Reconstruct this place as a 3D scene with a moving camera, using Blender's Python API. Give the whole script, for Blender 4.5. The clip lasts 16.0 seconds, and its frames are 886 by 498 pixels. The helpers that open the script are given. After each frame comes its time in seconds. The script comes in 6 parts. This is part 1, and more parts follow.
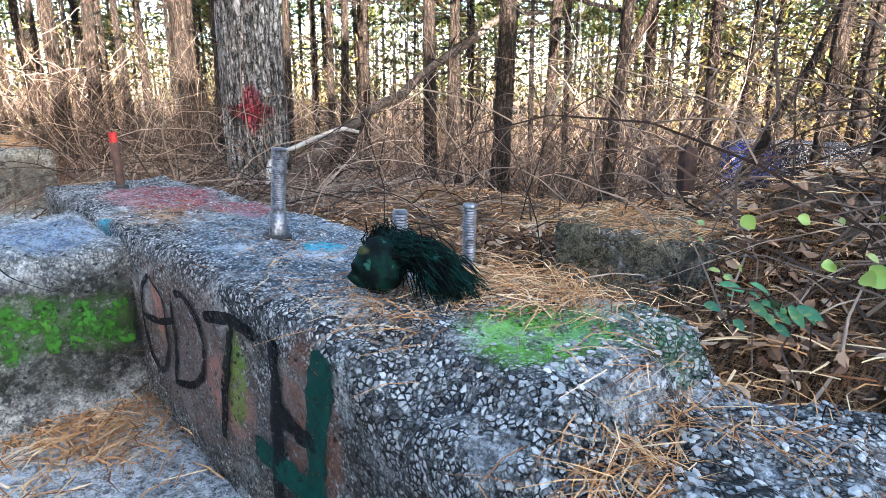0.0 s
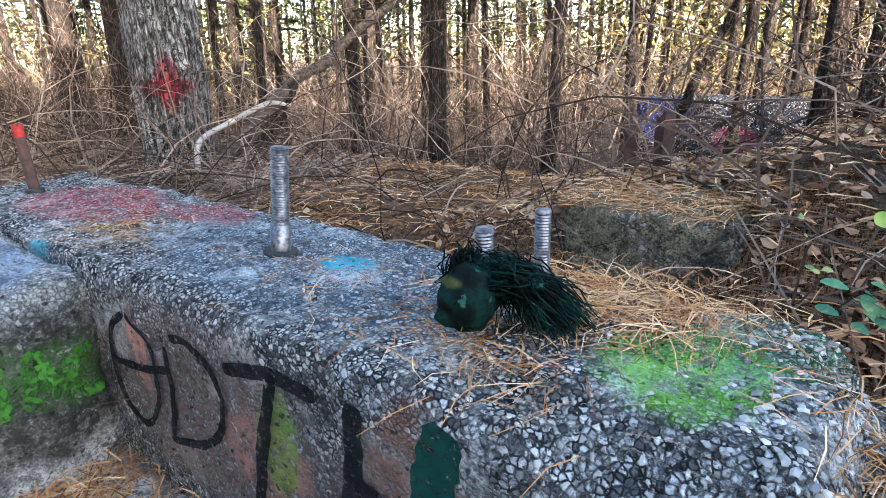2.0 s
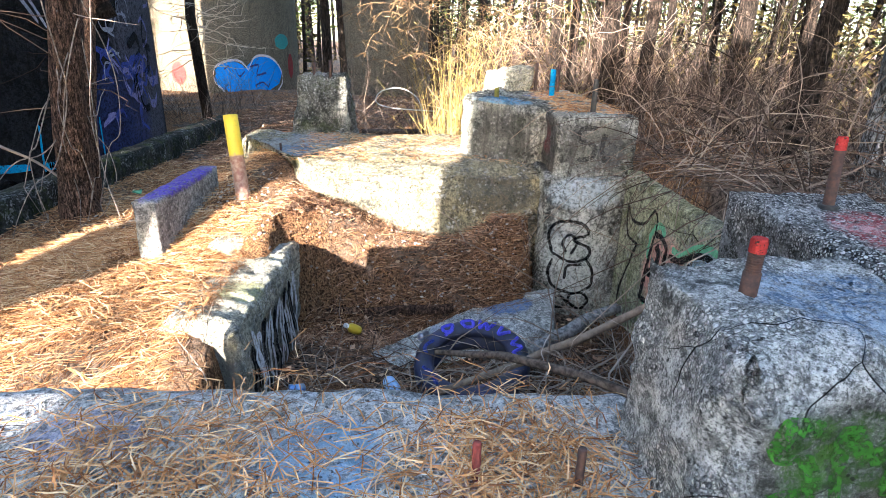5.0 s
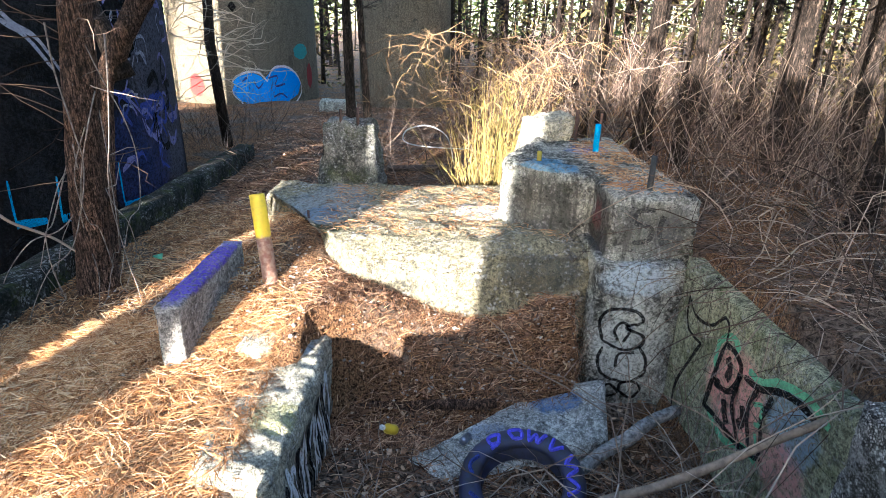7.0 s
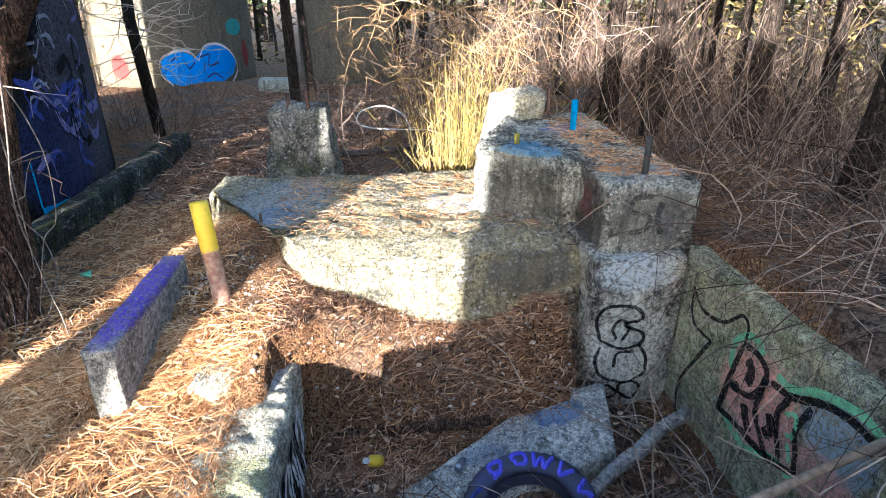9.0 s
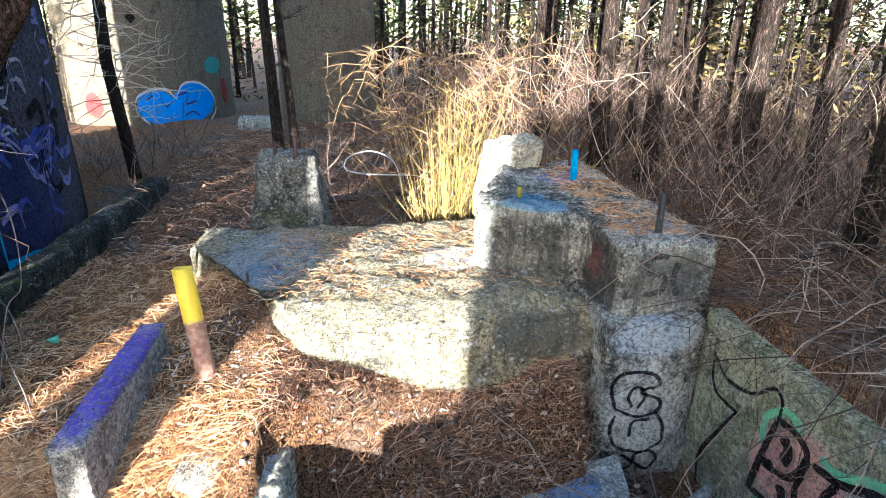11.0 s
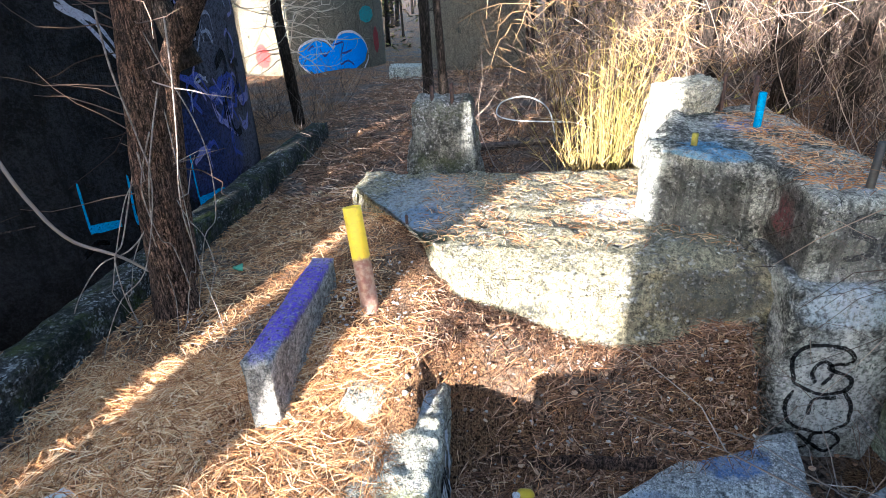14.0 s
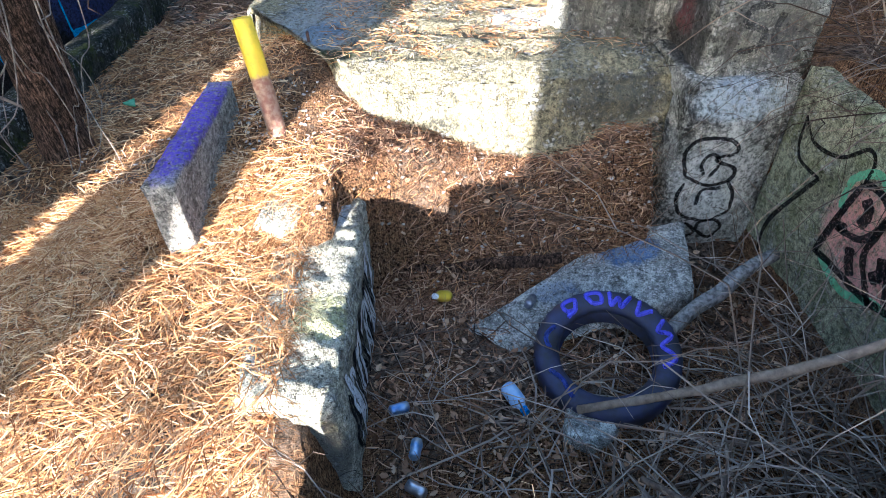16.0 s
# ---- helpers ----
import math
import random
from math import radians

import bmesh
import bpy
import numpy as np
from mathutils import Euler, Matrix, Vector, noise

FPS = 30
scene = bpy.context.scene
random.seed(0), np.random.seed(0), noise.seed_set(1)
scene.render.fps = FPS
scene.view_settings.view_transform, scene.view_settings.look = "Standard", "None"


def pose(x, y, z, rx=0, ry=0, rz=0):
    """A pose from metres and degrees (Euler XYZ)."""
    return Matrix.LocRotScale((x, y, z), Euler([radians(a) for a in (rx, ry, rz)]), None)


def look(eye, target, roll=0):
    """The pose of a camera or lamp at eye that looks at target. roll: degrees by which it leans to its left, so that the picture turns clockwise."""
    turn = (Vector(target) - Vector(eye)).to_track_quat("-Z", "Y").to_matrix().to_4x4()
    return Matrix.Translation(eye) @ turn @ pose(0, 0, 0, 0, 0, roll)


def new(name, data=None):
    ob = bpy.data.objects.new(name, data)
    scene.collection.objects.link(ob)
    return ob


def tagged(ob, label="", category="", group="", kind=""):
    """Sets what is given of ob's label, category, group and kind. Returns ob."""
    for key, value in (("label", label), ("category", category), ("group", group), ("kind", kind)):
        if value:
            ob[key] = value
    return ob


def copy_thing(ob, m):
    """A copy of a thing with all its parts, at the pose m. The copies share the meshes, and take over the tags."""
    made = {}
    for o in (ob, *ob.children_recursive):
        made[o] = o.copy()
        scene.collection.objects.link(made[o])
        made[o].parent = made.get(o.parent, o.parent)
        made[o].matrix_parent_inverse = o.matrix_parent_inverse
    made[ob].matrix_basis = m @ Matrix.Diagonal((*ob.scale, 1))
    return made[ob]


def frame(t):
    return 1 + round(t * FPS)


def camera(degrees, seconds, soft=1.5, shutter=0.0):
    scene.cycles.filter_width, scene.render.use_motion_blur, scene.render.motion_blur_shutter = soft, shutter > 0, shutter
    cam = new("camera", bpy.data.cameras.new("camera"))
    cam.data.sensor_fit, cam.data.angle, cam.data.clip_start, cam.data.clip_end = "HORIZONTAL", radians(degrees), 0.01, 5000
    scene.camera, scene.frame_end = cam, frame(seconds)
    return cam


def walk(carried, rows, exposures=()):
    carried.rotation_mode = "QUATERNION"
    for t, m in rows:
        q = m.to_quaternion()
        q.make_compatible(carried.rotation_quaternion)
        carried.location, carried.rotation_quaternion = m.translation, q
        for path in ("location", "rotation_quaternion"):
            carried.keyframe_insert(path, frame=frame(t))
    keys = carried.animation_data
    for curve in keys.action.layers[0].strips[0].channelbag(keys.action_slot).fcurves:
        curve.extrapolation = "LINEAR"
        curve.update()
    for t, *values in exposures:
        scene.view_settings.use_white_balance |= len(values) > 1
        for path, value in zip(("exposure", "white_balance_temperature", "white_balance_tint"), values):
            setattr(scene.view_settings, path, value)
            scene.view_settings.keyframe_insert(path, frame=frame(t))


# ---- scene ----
cam = camera(75.7, 16.0, soft=0.7)
EXPO = 2.6
METRES, EYE, TILT, LEAN, TURN = 4.0, 1.05, -15.0, 0.0, 46.0
ROWS = [
    (0.0, 0.0, 0.0, 0.0, 0.0, 0.0, 0.0),
    (0.5, -0.0317, 0.0378, 0.0031, -4.71, -1.28, 1.78),
    (1.0, -0.0713, 0.0542, 0.0206, -12.86, -3.3, 4.39),
    (1.5, -0.0821, 0.0563, 0.0317, -13.3, -2.96, 4.59),
    (2.0, -0.0852, 0.0641, 0.0323, -9.18, -4.07, 3.78),
    (2.5, -0.1141, 0.0605, 0.0367, 4.18, -2.7, -1.01),
    (3.0, -0.1385, 0.0568, 0.0369, 15.36, -2.97, -4.92),
    (3.5, -0.1551, 0.0556, 0.0333, 24.2, -4.09, -9.13),
    (4.0, -0.1832, 0.0464, 0.0303, 34.19, -5.98, -10.69),
    (4.5, -0.254, 0.0463, 0.0272, 40.32, -7.64, -11.83),
    (7.0, -0.4754, 0.0846, 0.2196, 43.27, -10.27, -11.68),
    (7.5, -0.5032, 0.0961, 0.224, 42.02, -10.43, -11.26),
    (8.0, -0.5345, 0.1326, 0.2355, 41.06, -10.83, -10.58),
    (8.5, -0.5594, 0.1538, 0.238, 39.7, -11.83, -9.82),
    (9.0, -0.6142, 0.1577, 0.2386, 37.73, -11.95, -9.27),
    (9.5, -0.651, 0.1588, 0.2463, 36.61, -10.93, -9.82),
    (12.0, -0.7244, 0.193, 0.2772, 36.99, -6.33, -7.73),
    (12.5, -0.7347, 0.1843, 0.2737, 42.85, -8.05, -8.31),
    (13.0, -0.7402, 0.1764, 0.2687, 47.15, -9.92, -9.09),
    (13.5, -0.7431, 0.1726, 0.2623, 49.29, -12.65, -8.97),
    (14.0, -0.7449, 0.1728, 0.2548, 49.21, -15.49, -9.06),
    (14.5, -0.7427, 0.1722, 0.247, 46.68, -17.7, -8.68),
    (15.0, -0.7377, 0.1684, 0.2337, 42.61, -20.94, -8.47),
    (15.5, -0.7244, 0.1731, 0.2206, 41.49, -25.29, -8.94),
    (16.0, -0.7037, 0.1811, 0.2087, 41.18, -29.38, -8.25),
]
walk(cam, [(t, pose(0, 0, EYE, TILT, LEAN, TURN) @ pose(METRES * x, METRES * y, METRES * z, 90 + pitch, roll, yaw)) for t, x, y, z, yaw, pitch, roll in ROWS],
     exposures=[(0.0, EXPO + 1.25, 5650, 12), (4.5, EXPO + 0.95, 5600, 12), (7.0, EXPO + 0.60, 5350, 10), (16.0, EXPO + 0.70, 5150, 10)])

# ---- world and sun ----
SUN_TO = Vector((-0.94, 0.34, -0.175)).normalized()      # the way the sunlight travels
SUN_EL = math.asin(-SUN_TO.z)
SUN_AZ = math.atan2(-SUN_TO.x, -SUN_TO.y)
world = bpy.data.worlds.new("world")
scene.world = world
world.use_nodes = True
wn = world.node_tree
sky = wn.nodes.new("ShaderNodeTexSky")
sky.sky_type = "NISHITA"
sky.sun_disc = False
sky.sun_elevation, sky.sun_rotation = SUN_EL, SUN_AZ
sky.air_density, sky.dust_density = 1.0, 1.5
wn.links.new(sky.outputs[0], wn.nodes["Background"].inputs[0])
wn.nodes["Background"].inputs[1].default_value = 0.15
sun_data = bpy.data.lights.new("sun", "SUN")
sun_data.energy, sun_data.angle, sun_data.color = 5.0, radians(0.5), (1.0, 0.85, 0.66)
sun = new("sun", sun_data)
sun.matrix_world = look((0, 0, 30), Vector((0, 0, 30)) + SUN_TO)


# ---- materials ----
class Net:
    """A small writer of node materials."""

    def __init__(self, name, rough=0.9, metal=0.0):
        self.m = bpy.data.materials.new(name)
        self.m.use_nodes = True
        self.t = self.m.node_tree
        self.b = self.t.nodes["Principled BSDF"]
        self.b.inputs["Roughness"].default_value = rough
        self.b.inputs["Metallic"].default_value = metal
        if rough > 0.75 and metal < 0.1:        # dry porous surfaces hardly shine
            self.b.inputs["Specular IOR Level"].default_value = 0.08
        self.co = self.t.nodes.new("ShaderNodeTexCoord").outputs["Object"]

    def put(self, socket, v):
        if isinstance(v, bpy.types.NodeSocket):
            self.t.links.new(v, socket)
        elif isinstance(v, (tuple, list)) and len(v) == 3 and socket.type == "RGBA":
            socket.default_value = (*v, 1)
        else:
            socket.default_value = v

    def noise(self, scale, detail=4.0, rough=0.6, vec=None):
        n = self.t.nodes.new("ShaderNodeTexNoise")
        self.put(n.inputs["Vector"], vec or self.co)
        n.inputs["Scale"].default_value, n.inputs["Detail"].default_value, n.inputs["Roughness"].default_value = scale, detail, rough
        return n.outputs["Fac"]

    def cells(self, scale, out="Distance", feature="F1", vec=None):
        n = self.t.nodes.new("ShaderNodeTexVoronoi")
        n.feature = feature
        self.put(n.inputs["Vector"], vec or self.co)
        n.inputs["Scale"].default_value = scale
        return n.outputs[out]

    def ramp(self, v, lo, hi, a=0.0, b=1.0):
        n = self.t.nodes.new("ShaderNodeMapRange")
        n.interpolation_type = "SMOOTHSTEP"
        self.put(n.inputs[0], v)
        for i, x in enumerate((lo, hi, a, b)):
            n.inputs[i + 1].default_value = x
        return n.outputs[0]

    def math(self, op, a, b=0.0):
        n = self.t.nodes.new("ShaderNodeMath")
        n.operation = op
        self.put(n.inputs[0], a)
        self.put(n.inputs[1], b)
        return n.outputs[0]

    def mix(self, fac, a, b, mode="MIX"):
        n = self.t.nodes.new("ShaderNodeMix")
        n.data_type, n.blend_type = "RGBA", mode
        self.put(n.inputs[0], fac)
        self.put(n.inputs[6], a)
        self.put(n.inputs[7], b)
        return n.outputs[2]

    def stretch(self, sx, sy, sz, loc=(0, 0, 0), rot=(0, 0, 0)):
        n = self.t.nodes.new("ShaderNodeMapping")
        self.put(n.inputs["Vector"], self.co)
        n.inputs["Location"].default_value, n.inputs["Scale"].default_value = loc, (sx, sy, sz)
        n.inputs["Rotation"].default_value = rot
        return n.outputs[0]

    def warp(self, amount, scale):
        v = self.t.nodes.new("ShaderNodeTexNoise")
        self.put(v.inputs["Vector"], self.co)
        v.inputs["Scale"].default_value = scale
        m = self.t.nodes.new("ShaderNodeVectorMath")
        m.operation = "MULTIPLY_ADD"
        self.put(m.inputs[0], v.outputs["Color"])
        m.inputs[1].default_value = (amount, amount, amount)
        self.put(m.inputs[2], self.co)
        return m.outputs[0]

    def island(self):
        return self.t.nodes.new("ShaderNodeNewGeometry").outputs["Random Per Island"]

    def chance(self):
        return self.t.nodes.new("ShaderNodeObjectInfo").outputs["Random"]

    def bump(self, height, depth, strength=1.0):
        n = self.t.nodes.new("ShaderNodeBump")
        n.inputs["Strength"].default_value, n.inputs["Distance"].default_value = strength, depth
        self.put(n.inputs["Height"], height)
        self.t.links.new(n.outputs[0], self.b.inputs["Normal"])

    def done(self, colour, rough=None):
        self.put(self.b.inputs["Base Color"], colour)
        if rough is not None:
            self.put(self.b.inputs["Roughness"], rough)
        return self.m


def patch_mask(n, centre, radii, ragged):
    """1 inside a ragged ellipsoid, 0 outside it."""
    v = n.t.nodes.new("ShaderNodeVectorMath")
    v.operation = "SUBTRACT"
    n.put(v.inputs[0], n.co)
    v.inputs[1].default_value = centre
    d = n.t.nodes.new("ShaderNodeVectorMath")
    d.operation = "DIVIDE"
    n.put(d.inputs[0], v.outputs[0])
    d.inputs[1].default_value = radii
    le = n.t.nodes.new("ShaderNodeVectorMath")
    le.operation = "LENGTH"
    n.put(le.inputs[0], d.outputs[0])
    wob = n.math("MULTIPLY_ADD", ragged, 0.9)
    wob.node.inputs[2].default_value = -0.45
    return n.ramp(n.math("ADD", le.outputs["Value"], wob), 1.05, 0.7)


def concrete(name, light=(0.42, 0.41, 0.38), dark=(0.04, 0.04, 0.035), grime=0.5, pebble=55.0, pebbles=0.6, moss=0.0, patches=()):
    n = Net(name)
    big, fine, grit = n.noise(2.2, 8, 0.7), n.noise(30.0, 6, 0.75), n.noise(140.0, 3, 0.7)
    bent = n.warp(0.6 / pebble, 1.7 * pebble)
    cell_id, cell = n.cells(pebble, "Color", "F1", bent), n.cells(pebble, "Distance", "DISTANCE_TO_EDGE", bent)
    sep = n.t.nodes.new("ShaderNodeSeparateColor")
    n.put(sep.inputs[0], cell_id)
    base = n.mix(n.ramp(fine, 0.38, 0.60), tuple(0.27 * c for c in light), light)
    base = n.mix(n.math("MULTIPLY", n.ramp(grit, 0.52, 0.66), 0.6), base, tuple(min(0.85, 1.5 * c) for c in light))
    base = n.mix(n.math("MULTIPLY", n.ramp(grit, 0.47, 0.36), 0.8), base, tuple(0.12 * c for c in light))
    stone = n.mix(n.ramp(sep.outputs[0], 0.1, 0.9), (0.10, 0.10, 0.11), (0.82, 0.81, 0.79))
    stone = n.mix(n.ramp(sep.outputs[1], 0.45, 0.5), stone, base)
    show = n.math("MULTIPLY", n.ramp(n.noise(5.5, 5, 0.7), 0.52 - 0.22 * pebbles, 0.62 - 0.18 * pebbles), min(1.0, 1.3 * pebbles))
    col = n.mix(show, base, stone)
    gap = n.math("MULTIPLY", n.ramp(cell, 0.22, 0.05), n.math("MULTIPLY", show, n.ramp(fine, 0.36, 0.56, 0.25, 1.0)))
    col = n.mix(gap, col, (0.012, 0.012, 0.012))
    rot = n.math("MULTIPLY", n.ramp(big, 0.68 - 0.28 * grime, 0.78 - 0.26 * grime), n.ramp(fine, 0.66, 0.40, 0.25, 0.95))
    col = n.mix(rot, col, dark)
    streak = n.noise(1.0, 6, 0.7, n.stretch(11, 11, 1.1))
    col = n.mix(n.math("MULTIPLY", n.ramp(streak, 0.52, 0.64), 0.6 * grime + 0.15), col, dark)
    crack = n.cells(2.1, "Distance", "DISTANCE_TO_EDGE", n.warp(0.25, 3.0))
    col = n.mix(n.math("MULTIPLY", n.ramp(crack, 0.005, 0.001), n.ramp(n.noise(1.2, 2), 0.60, 0.64)), col, (0.015, 0.014, 0.013))
    if moss:
        col = n.mix(n.math("MULTIPLY", n.ramp(n.noise(4.0, 8, 0.75), 0.60 - 0.2 * moss, 0.72 - 0.1 * moss), moss), col, (0.06, 0.075, 0.015))
    ragged = n.noise(9.0, 8, 0.8)
    for centre, radii, colour, amount in patches:
        mask = n.math("MULTIPLY", patch_mask(n, centre, radii, ragged), n.ramp(fine, 0.38, 0.58, 0.2 * amount, amount))
        col = n.mix(mask, col, colour)
    blotch = n.math("MULTIPLY", n.ramp(n.noise(7.0, 7, 0.8), 0.54, 0.64), n.ramp(grit, 0.40, 0.56, 0.5, 1.0))
    col = n.mix(n.math("MULTIPLY", blotch, 0.45 + 0.4 * grime), col, dark)
    pits = n.ramp(n.cells(26.0, "Distance", "F1", n.warp(0.03, 40.0)), 0.20, 0.12)
    col = n.mix(n.math("MULTIPLY", pits, 0.75), col, (0.012, 0.011, 0.010))
    h = n.math("ADD", n.math("MULTIPLY", n.ramp(cell, 0.0, 0.25), n.math("MULTIPLY", show, n.ramp(sep.outputs[2], 0, 1, 0.4, 1.3))), n.math("ADD", n.math("MULTIPLY", fine, 1.2), n.math("MULTIPLY", grit, 0.35)))
    n.bump(h, 0.026, 1.0)
    return n.done(col, n.ramp(fine, 0.2, 0.8, 0.8, 0.97))


def plain(name, a, b, scale=12.0, rough=0.8, metal=0.0, depth=0.003):
    n = Net(name, rough, metal)
    f = n.noise(scale, 5, 0.65)
    n.bump(f, depth)
    return n.done(n.mix(n.ramp(f, 0.3, 0.7), a, b))


def by_piece(name, a, b, c, rough=0.85):
    """Varied from loose piece to loose piece."""
    n = Net(name, rough)
    r = n.island()
    return n.done(n.mix(n.ramp(r, 0.55, 1.0), n.mix(n.ramp(r, 0.0, 0.5), a, b), c))


def bark(name, a, b, plate=14.0, patches=()):
    n = Net(name, 0.95)
    ridge = n.noise(1.0, 4, 0.65, n.stretch(plate, plate, plate * 0.13))
    step = n.noise(1.0, 3, 0.6, n.stretch(plate * 0.8, plate * 0.8, plate * 0.7))
    crack = n.math("MINIMUM", n.math("MULTIPLY", n.math("ABSOLUTE", n.math("SUBTRACT", ridge, 0.5)), 2.2), n.math("MULTIPLY", n.math("ABSOLUTE", n.math("SUBTRACT", step, 0.5)), 3.5))
    flake = n.noise(1.0, 6, 0.75, n.stretch(38, 38, 12))
    fine = n.noise(45, 5, 0.7)
    col = n.mix(n.ramp(flake, 0.38, 0.62), b, a)
    col = n.mix(n.math("MULTIPLY", n.ramp(fine, 0.55, 0.7), 0.5), col, tuple(min(0.7, 1.7 * c) for c in a))
    col = n.mix(n.math("MULTIPLY", n.ramp(n.noise(1.7, 3), 0.45, 0.7), 0.5), col, b)
    for centre, radii, colour, amount in patches:
        col = n.mix(n.math("MULTIPLY", patch_mask(n, centre, radii, fine), amount), col, colour)
    col = n.mix(n.math("MULTIPLY", n.ramp(crack, 0.03, 0.22, 0.96, 0), n.ramp(flake, 0.7, 0.4, 0.5, 1)), col, (0.016, 0.013, 0.011))
    n.bump(n.math("ADD", n.ramp(crack, 0, 0.22), n.math("MULTIPLY", flake, 0.6)), 0.03)
    return n.done(col)


M_NEEDLE = by_piece("pine_needles", (0.17, 0.065, 0.025), (0.50, 0.25, 0.10), (0.76, 0.53, 0.30))
# darker needle copy: shade of the pit and brush put into the colour
M_SHADENEEDLE = by_piece("shaded_needles", (0.022, 0.011, 0.007), (0.20, 0.10, 0.055), (0.58, 0.36, 0.22))
M_DARKTWIG = by_piece("dark_twigs", (0.022, 0.016, 0.013), (0.10, 0.07, 0.055), (0.28, 0.21, 0.16))
M_TWIG = by_piece("bare_twigs", (0.025, 0.017, 0.013), (0.10, 0.068, 0.052), (0.34, 0.26, 0.20))
M_VINE = by_piece("vine_bark", (0.12, 0.085, 0.065), (0.22, 0.17, 0.135), (0.36, 0.30, 0.25))
M_PINE = bark("pine_bark", (0.125, 0.09, 0.068), (0.045, 0.035, 0.029), 32.0)
M_BIGPINE = bark("big_pine_bark", (0.56, 0.55, 0.54), (0.13, 0.12, 0.11), 19.0, patches=[((-4.45, 2.15, 0.93), (0.2, 0.22, 0.075), (0.40, 0.03, 0.055), 0.75), ((-4.45, 2.17, 0.95), (0.085, 0.10, 0.22), (0.40, 0.03, 0.055), 0.75)])
M_CEDAR = bark("cedar_bark", (0.36, 0.21, 0.14), (0.12, 0.075, 0.055), 55.0)
M_FOLIAGE = by_piece("pine_foliage", (0.05, 0.075, 0.02), (0.10, 0.115, 0.03), (0.17, 0.15, 0.045))
M_GRASS = by_piece("dry_grass", (0.12, 0.085, 0.03), (0.36, 0.26, 0.10), (0.24, 0.21, 0.05))
M_STEEL = plain("rod_steel", (0.30, 0.30, 0.32), (0.07, 0.065, 0.065), 60, 0.38, 0.85)
M_RUST = plain("rusty_steel", (0.10, 0.05, 0.035), (0.045, 0.03, 0.027), 45, 0.85, 0.2)
M_BLACKP = plain("black_spray", (0.012, 0.012, 0.013), (0.03, 0.03, 0.03), 40, 0.7)


# ---- building helpers ----
def fbm(p, s, oct_=3):
    return noise.fractal(Vector(p) * s, 0.9, 2.1, oct_)


def mesh_object(name, verts, faces, material, parent=None, label="", smooth=True):
    me = bpy.data.meshes.new(name)
    me.from_pydata(verts, [], faces)
    me.validate()
    me.materials.append(material)
    if smooth:
        me.polygons.foreach_set("use_smooth", [True] * len(me.polygons))
    ob = new(name, me)
    if parent:
        ob.parent = parent
    if label:
        tagged(ob, label)
    return ob


def part(name, bm, material, parent=None, label="", smooth=False):
    me = bpy.data.meshes.new(name)
    bm.to_mesh(me)
    bm.free()
    me.materials.append(material)
    if smooth:
        me.polygons.foreach_set("use_smooth", [True] * len(me.polygons))
    ob = new(name, me)
    if parent:
        ob.parent = parent
    if label:
        tagged(ob, label)
    return ob


def empty(name, x, y, z, **tags):
    ob = new(name)
    ob.location = (x, y, z)
    ob.empty_display_size = 0.1
    bpy.context.view_layer.update()
    return tagged(ob, **tags)


def axis(a, b, step):
    return list(np.linspace(a, b, max(2, int(round((b - a) / step)) + 1)))


class Weld:
    """Collects verts and faces; the same place is one vert."""

    def __init__(self):
        self.v, self.f, self.at = [], [], {}

    def vert(self, p):
        k = (round(p[0], 4), round(p[1], 4), round(p[2], 4))
        if k not in self.at:
            self.at[k] = len(self.v)
            self.v.append(Vector(p))
        return self.at[k]

    def grid(self, us, vs, place, flip=False):
        ids = [[self.vert(place(u, v)) for v in vs] for u in us]
        for i in range(len(us) - 1):
            for j in range(len(vs) - 1):
                q = [ids[i][j], ids[i + 1][j], ids[i + 1][j + 1], ids[i][j + 1]]
                self.f.append(q[::-1] if flip else q)


def box_grid(w, lo, hi, step):
    (x0, y0, z0), (x1, y1, z1) = lo, hi
    xs, ys, zs = axis(x0, x1, step), axis(y0, y1, step), axis(z0, z1, step)
    w.grid(xs, ys, lambda u, v: (u, v, z1))
    w.grid(xs, ys, lambda u, v: (u, v, z0), True)
    w.grid(xs, zs, lambda u, v: (u, y0, v))
    w.grid(xs, zs, lambda u, v: (u, y1, v), True)
    w.grid(ys, zs, lambda u, v: (x0, u, v), True)
    w.grid(ys, zs, lambda u, v: (x1, u, v))


def worn(p, lo, hi, wear, amp, seed=0.0):
    """A point of a worn concrete block: rounded and chipped towards its edges, uneven elsewhere."""
    q = Vector(p)
    s = Vector((seed, seed * 1.7, -seed))
    d = []
    for i in range(3):
        a, b = p[i] - lo[i], hi[i] - p[i]
        d.append((a, 1.0) if a < b else (b, -1.0))
    r = wear * (0.55 + 1.3 * abs(fbm(q + s, 2.3)) + 0.5 * abs(fbm(q + s, 9.0, 2)))
    order = sorted(range(3), key=lambda i: d[i][0])
    a, b = order[0], order[1]
    if d[a][0] < r and d[b][0] < r:
        da, db = r - d[a][0], r - d[b][0]
        ln = math.hypot(da, db)
        if ln > r:
            q[a] += d[a][1] * da * (1 - r / ln)
            q[b] += d[b][1] * db * (1 - r / ln)
    push = amp * fbm(q + s, 3.1) + 0.45 * amp * fbm(q + s, 13.0, 2)
    n = Vector((0, 0, 0))
    n[a] = -d[a][1]
    return q + n * push


def block(name, lo, hi, material, step=0.04, wear=0.035, amp=0.012, seed=0.0, parent=None, shape=None):
    w = Weld()
    box_grid(w, lo, hi, step)
    pts = []
    for p in w.v:
        q = worn(p, lo, hi, wear, amp, seed)
        pts.append(shape(p, q) if shape else q)
    return mesh_object(name, pts, w.f, material, parent)


